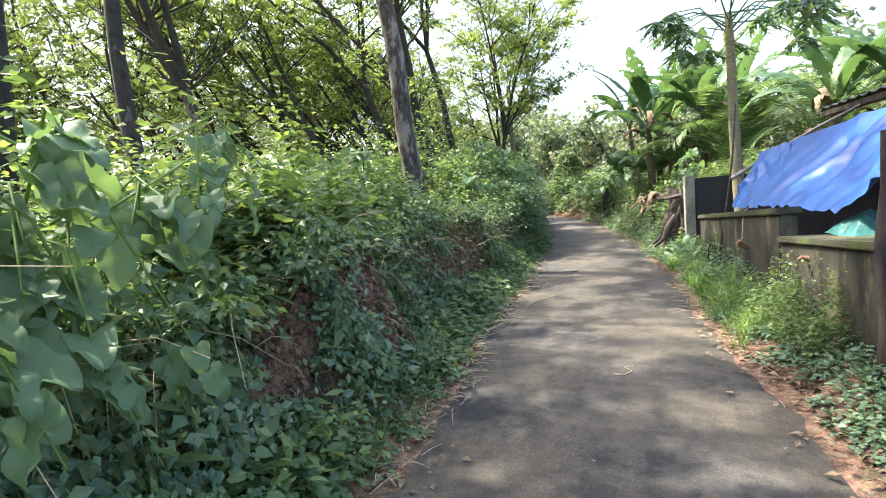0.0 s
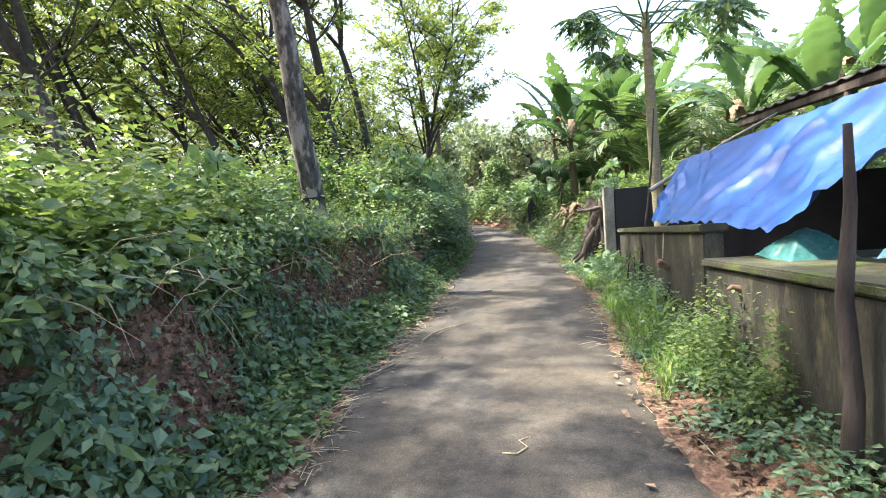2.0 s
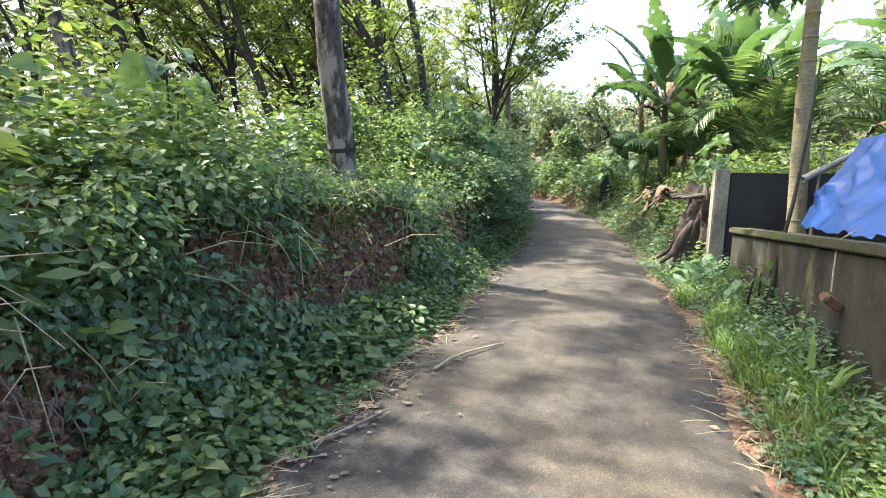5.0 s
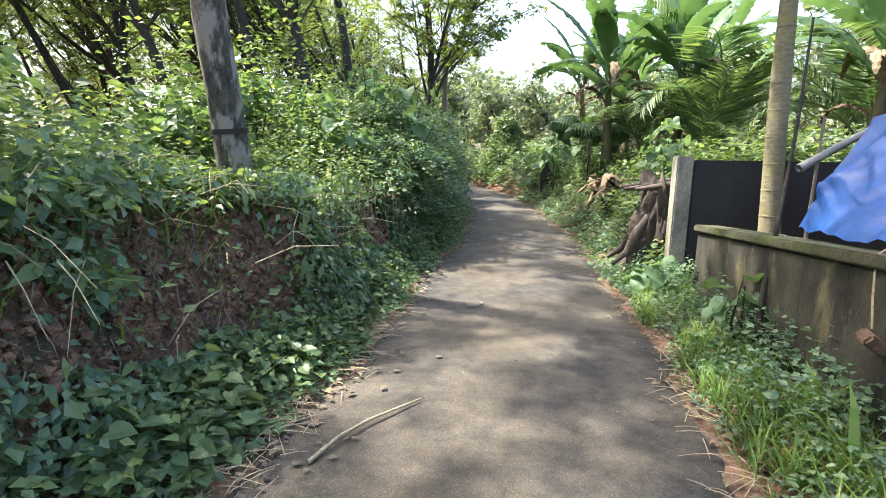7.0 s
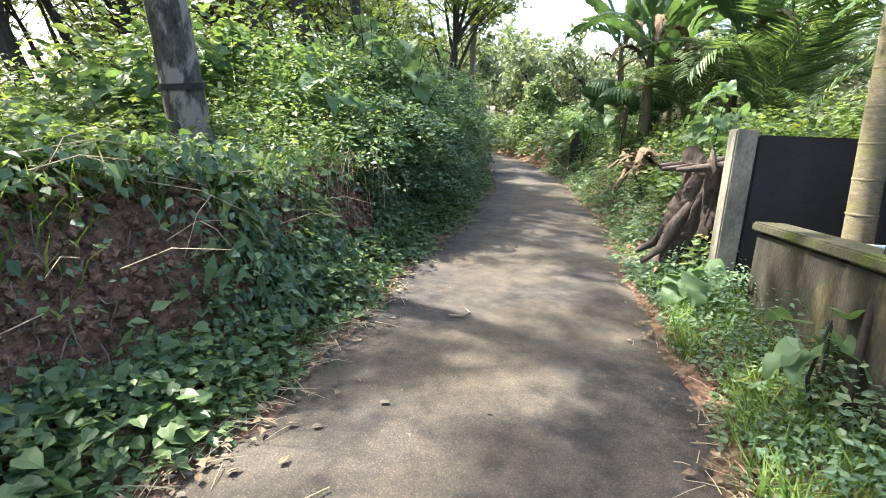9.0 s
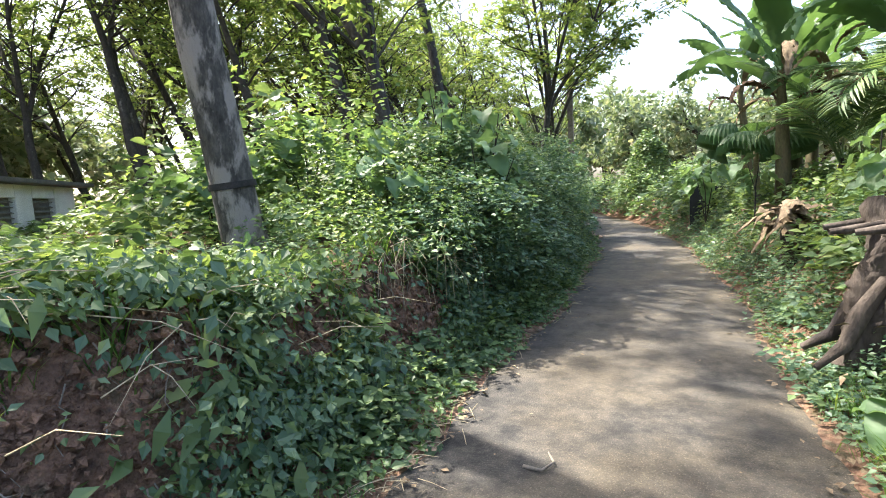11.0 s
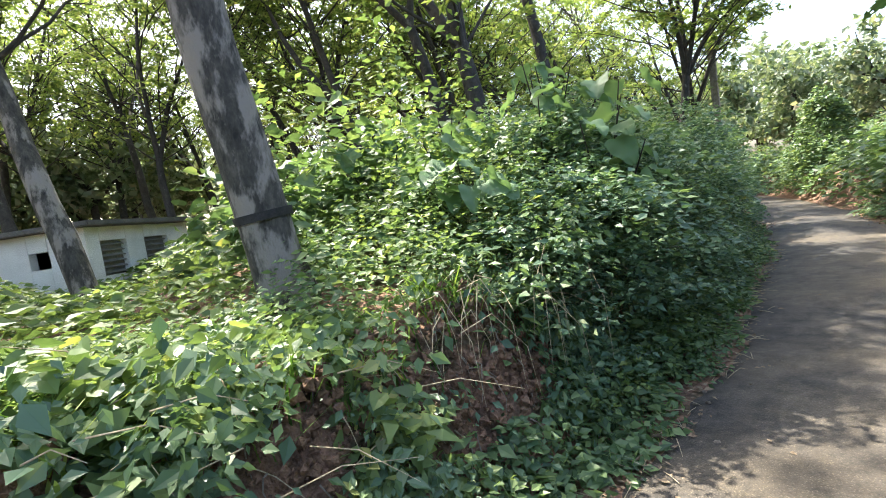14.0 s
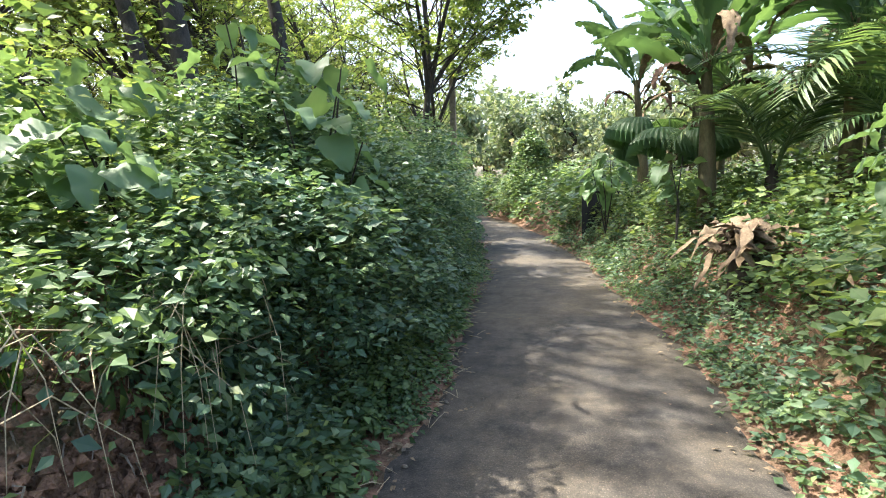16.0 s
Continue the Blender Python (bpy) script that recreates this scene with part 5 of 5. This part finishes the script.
def frond(length, bend, seed, spread=0.55):
    """A feathered palm leaf along +x: rachis and narrow leaflets in one mesh."""
    r = np.random.default_rng(seed)
    n = 46
    s = np.linspace(0.18, 1, n)
    ss = np.linspace(0, 1, 14)
    def at(q):
        ang = 1.25 - bend * q ** 1.5
        return ang
    path = np.cumsum(np.stack([np.cos(at(ss)), 0 * ss, np.sin(at(ss))], -1) * length / 14, 0)
    v1, f1 = tube(path, np.linspace(0.022, 0.005, 14), 5)
    f1 = np.concatenate([f1[:, [0, 1, 2]], f1[:, [0, 2, 3]]])
    pos = np.stack([np.interp(s, ss, path[:, k]) for k in range(3)], -1)
    base, along, nrm, size = [], [], [], []
    for k in range(n):
        d = np.array([math.cos(at(s[k])), 0, math.sin(at(s[k]))])
        up = np.array([-d[2], 0, d[0]])
        for sg in (-1, 1):
            base.append(pos[k])
            along.append(d * 0.75 + np.array([0, sg * 1.0, 0]) + up * 0.22 + r.normal(size=3) * 0.06 - np.array([0, 0, 0.25]))
            nrm.append(up)
            size.append(spread * length / 3 * math.sin(math.pi * min(0.97, 0.15 + 0.8 * s[k])) ** 0.5 * r.uniform(0.85, 1.1) * 1.5)
    tv, tf = LANCE
    tv = tv * (0.22, 1, 1)
    d, nn = unit(np.array(along)), np.array(nrm)
    sd = unit(np.cross(d, nn))
    n2 = np.cross(sd, d)
    sz = np.array(size)
    lv = np.array(base)[:, None] + sz[:, None, None] * (tv[None, :, 0:1] * sd[:, None] + tv[None, :, 1:2] * d[:, None] + tv[None, :, 2:3] * n2[:, None])
    lf = (tf[None] + (np.arange(len(base)) * 4)[:, None, None]).reshape(-1, 3)
    v, f = joined([(v1, f1), (lv.reshape(-1, 3), lf)])
    return mesh_from("frond", v, f, M_LEAF, False)


FRONDS = [frond(3.0, 0.9, 101), frond(2.8, 1.5, 102), frond(2.4, 2.3, 103)]


def palm(x, y, seed, scale=1.0):
    r = np.random.default_rng(seed)
    tr = thing("young_palm", x, y, float(land(x, y)) , "young palm with upright feathery green fronds", "palm", "young palms", r.uniform(0, 360))
    part("stem", mesh_from("stem", *tube([(0, 0, -0.1), (0, 0, 0.35), (0.01, 0, 0.8)], [0.13, 0.10, 0.05], 9, 0.05), M_DEADWOOD, True), tr)
    for k in range(11):
        f = part("frond", FRONDS[0 if k < 4 else 1 if k < 8 else 2], tr)
        f.matrix_local = Matrix.Translation((0, 0, 0.6)) @ pose(0, 0, 0, r.uniform(-10, 10), r.uniform(-12, 8), k * 137) @ Matrix.Scale(scale * r.uniform(0.85, 1.1), 4)


palm(4.45, 18.4, 111, 1.15)
palm(3.1, 19.0, 112, 0.75)
palm(6.0, 16.4, 113, 1.0)
palm(3.9, 17.6, 114, 0.65)
palm(7.4, 12.6, 115, 1.0)


# ---- broad-leaved plants and the vine ----
def heart_mesh(length, width, fold, droop_, seed):
    r = np.random.default_rng(seed)
    n, m = 11, 7
    s = np.linspace(0, 1, n)
    t = np.linspace(-1, 1, m)
    w = width * np.sqrt(np.clip(1 - ((s - 0.30) / 0.72) ** 2, 0, 1)) * (1 - 0.38 * s) * 1.15
    w[0], w[-1] = width * 0.62, 0.004
    v = np.zeros((n, m, 3))
    v[..., 1] = (length * s)[:, None] - 0.16 * length * (np.abs(t) ** 1.5)[None] * (1 - s)[:, None] ** 3
    v[..., 0] = w[:, None] * t[None]
    v[..., 2] = fold * np.abs(w[:, None] * t[None]) - droop_ * length * (s ** 2)[:, None] + 0.012 * np.sin(s * 11)[:, None] * np.abs(t)[None] + 0.003 * r.normal(size=(n, m))
    i, j = np.meshgrid(np.arange(n - 1), np.arange(m - 1), indexing="ij")
    q = i * m + j
    return mesh_from("leaf", v.reshape(-1, 3), np.stack([q, q + 1, q + m + 1, q + m], -1).reshape(-1, 4), M_VINE, True)


HEARTS = [heart_mesh(0.17, 0.075, 0.25, 0.25, 121), heart_mesh(0.15, 0.07, -0.15, 0.4, 122), heart_mesh(0.19, 0.085, 0.35, 0.15, 123), heart_mesh(0.16, 0.06, 0.6, 0.3, 124)]


def big_leaf(parent, p, az, pitch, roll_, sc, r):
    lf = part("leaf", HEARTS[int(r.integers(0, 4))], parent)
    lf.matrix_local = Matrix.Translation(p) @ Euler((radians(pitch), radians(roll_), az)).to_matrix().to_4x4() @ Matrix.Scale(sc, 4)


def broad_shrub(x, y, z, tops, n, sc, seed, label="tall shrub with large heart-shaped green leaves", low=0.55):
    """Stems from the ground to each top, leaves on drooping stalks about the upper part."""
    r = np.random.default_rng(seed)
    ob = thing("broadleaf_shrub", x, y, z, label, "shrub", "broad-leaved shrubs")
    for k, tp in enumerate(tops):
        tp = np.array(tp) - (x, y, z)
        pth = np.array([(0, 0, -0.05), tp * (0.4, 0.4, 0.5) + r.normal(size=3) * 0.04, tp])
        part("stem", mesh_from("stem", *tube(pth, [0.014, 0.010, 0.005], 6), M_LIMB, True), ob)
        for q in range(n):
            w = r.uniform(low, 1.0)
            c = pth[1] + (pth[2] - pth[1]) * (w - 0.5) * 2
            az = r.uniform(0, 6.28)
            p = c + np.array([-math.sin(az), math.cos(az), 0.2]) * r.uniform(0.04, 0.22)
            big_leaf(ob, p, az, r.uniform(-60, 0), r.uniform(-25, 25), sc * r.uniform(0.75, 1.25), r)


teak = "tall shrub with very large soft heart-shaped leaves over the bush"
broad_shrub(-2.0, 15.6, 1.2, [(-2.1, 15.4, 2.95), (-1.85, 15.2, 2.8), (-2.3, 15.9, 2.95), (-1.5, 15.2, 2.7), (-1.7, 14.9, 2.45), (-2.6, 15.3, 2.7), (-1.3, 15.6, 2.7)], 4, 1.5, 131, teak, 0.62)
broad_shrub(-2.3, 14.5, 1.2, [(-2.35, 14.0, 2.15), (-1.9, 13.85, 1.95), (-1.7, 13.75, 1.75), (-2.15, 13.75, 1.75), (-2.6, 14.0, 1.9)], 4, 1.5, 132, teak, 0.62)
broad_shrub(-1.5, 15.6, 0.9, [(-1.0, 15.0, 2.3), (-1.15, 15.4, 2.5), (-0.85, 15.0, 1.9), (-1.25, 14.7, 2.1)], 4, 1.4, 133, teak, 0.62)
broad_shrub(-3.1, 15.2, 1.2, [(-3.0, 15.0, 2.35), (-2.7, 14.9, 2.5), (-3.4, 15.3, 2.5)], 9, 1.8, 155)
broad_shrub(-4.9, 14.6, 1.2, [(-4.8, 14.4, 2.4), (-5.2, 14.9, 2.5), (-4.5, 14.6, 2.2)], 10, 1.9, 156)
broad_shrub(-4.0, 13.4, 1.2, [(-3.9, 13.2, 1.95), (-4.1, 13.7, 2.1), (-4.4, 13.4, 2.0)], 9, 1.6, 134)
broad_shrub(-3.6, 14.6, 1.3, [(-3.6, 14.6, 2.6), (-3.8, 14.2, 2.4), (-3.4, 14.9, 2.7)], 9, 1.5, 135)
broad_shrub(-2.2, 9.0, 1.2, [(-2.1, 8.8, 2.2), (-2.4, 9.2, 2.1)], 8, 1.2, 136)
broad_shrub(-3.2, 10.2, 1.2, [(-3.2, 10.0, 2.3), (-3.5, 10.5, 2.2), (-2.9, 9.8, 2.2)], 9, 1.3, 137)
broad_shrub(2.7, 14.9, 0.9, [(2.6, 14.8, 1.75), (2.85, 15.1, 1.9), (2.45, 15.2, 1.6)], 7, 1.0, 151, "leafy plant with soft lobed green leaves on the bank")
broad_shrub(2.75, 15.9, 0.9, [(2.7, 15.8, 2.0), (2.9, 16.1, 2.15), (2.6, 15.6, 1.7)], 8, 1.0, 152, "leafy plant with soft lobed green leaves on the bank")
broad_shrub(1.9, 18.6, 0.8, [(1.8, 18.5, 1.75), (2.0, 18.8, 1.9)], 8, 1.2, 153, "leafy plant with soft lobed green leaves on the bank")
broad_shrub(1.3, 21.5, 0.7, [(1.2, 21.4, 1.9), (1.4, 21.8, 2.1), (1.1, 21.9, 1.8)], 8, 1.5, 154, "leafy plant with soft lobed green leaves on the bank")
broad_shrub(2.25, 10.92, 0.1, [(2.2, 10.85, 0.62), (2.28, 11.0, 0.55)], 4, 1.3, 138, "banana-like seedling with upright green leaves by the wall")
broad_shrub(2.0, 12.6, 0.1, [(1.95, 12.5, 0.35), (2.05, 12.75, 0.35)], 5, 1.4, 139, "low plant with large green leaves at the wall's foot")


def climbing_vine():
    r = np.random.default_rng(141)
    ob = thing("climbing_vine", -1.4, 4.2, 1.2, "climbing vine with large soft green leaves hanging over the bank", "vine")
    o = np.array([-1.4, 4.2, 1.2])
    for k in range(26):
        y0 = r.uniform(3.2, 5.2)
        a = np.array([-1.5 + r.uniform(-0.3, 0.2), y0, 1.45 + r.uniform(-0.1, 0.5)])
        b = np.array([-0.80 - 0.30 * max(0, y0 - 4.0) + r.uniform(-0.25, 0.1), y0 + r.normal() * 0.25, r.uniform(0.5, 1.95)])
        md = (a + b) / 2 + (0.08, 0, 0.25)
        part("stem", mesh_from("stem", *tube([a - o, md - o, b - o], [0.007, 0.006, 0.003], 5), M_GRASS, True), ob)
        for q in range(6):
            w = r.uniform(0.25, 1.0)
            c = (a * (1 - w) ** 2 + 2 * md * w * (1 - w) + b * w * w) - o
            big_leaf(ob, c, -1.57 + r.normal() * 0.8, r.uniform(-80, -20), r.uniform(-30, 30), r.uniform(0.55, 1.05), r)


climbing_vine()

pole = thing("utility_pole", -3.5, 31.3, 0.4, "plain grey concrete utility pole standing above the bushes", "pole")
part("shaft", box_mesh("shaft", [(-0.11, -0.11, -0.4, 7.05), (0.11, -0.11, -0.4, 7.05), (0.11, 0.11, -0.4, 7.05), (-0.11, 0.11, -0.4, 7.05)], M_STICK), pole)


def white_shed():
    """Two faces with their openings, from the near corner: the front along +y, the side along -x."""
    sh = thing("white_shed", -8.45, 13.0, 0, "small white limewashed shed among the plantation trees", "shed", "", 36.9)

    def face(name, front, a, b, lo, hi):
        pts = [(-0.15, a), (0, a), (0, b), (-0.15, b)] if front else [(-a, 0), (-b, 0), (-b, 0.15), (-a, 0.15)]
        part(name, box_mesh(name, [(px, py, lo, hi) for px, py in pts], M_WHITE, 0.006), sh)

    for a, b in ((0, 0.28), (0.87, 1.33), (2.0, 2.7)):
        face("front_wall", True, a, b, 0.9, 2.12)
    for a, b in ((0.28, 0.87), (1.33, 2.0)):
        face("sill_wall", True, a, b, 0.9, 1.34)
        face("lintel", True, a, b, 1.90, 2.12)
        win = part("window", box_mesh("window", [(-0.13, a, 1.34, 1.90), (-0.10, a, 1.34, 1.90), (-0.10, b, 1.34, 1.90), (-0.13, b, 1.34, 1.90)], M_LOUVRE, 0), sh, "weathered grey shutter board")
        for k in range(6):
            zk = 1.39 + 0.09 * k
            part("louvre", box_mesh("louvre", [(-0.09, a + 0.01, zk, zk + 0.012), (-0.04, a + 0.01, zk - 0.02, zk - 0.008), (-0.04, b - 0.01, zk - 0.02, zk - 0.008), (-0.09, b - 0.01, zk, zk + 0.012)], M_LOUVRE, 0), win)
    for a, b in ((0.152, 0.62), (0.95, 3.2)):
        face("side_wall", False, a, b, 0.9, 2.12)
    face("sill_wall", False, 0.62, 0.95, 0.9, 1.58)
    face("lintel", False, 0.62, 0.95, 1.84, 2.12)
    part("back_wall", box_mesh("back_wall", [(-3.2, 2.55, 0.9, 2.12), (-0.152, 2.55, 0.9, 2.12), (-0.152, 2.7, 0.9, 2.12), (-3.2, 2.7, 0.9, 2.12)], M_WHITE), sh)
    part("end_wall", box_mesh("end_wall", [(-3.35, 0, 0.9, 2.12), (-3.202, 0, 0.9, 2.12), (-3.202, 2.7, 0.9, 2.12), (-3.35, 2.7, 0.9, 2.12)], M_WHITE), sh)
    part("roof", box_mesh("roof", [(-3.6, -0.25, 2.124, 2.20), (0.28, -0.25, 2.124, 2.20), (0.28, 2.95, 2.124, 2.20), (-3.6, 2.95, 2.124, 2.20)], M_SHEET), sh, "weathered flat roof slab")


white_shed()
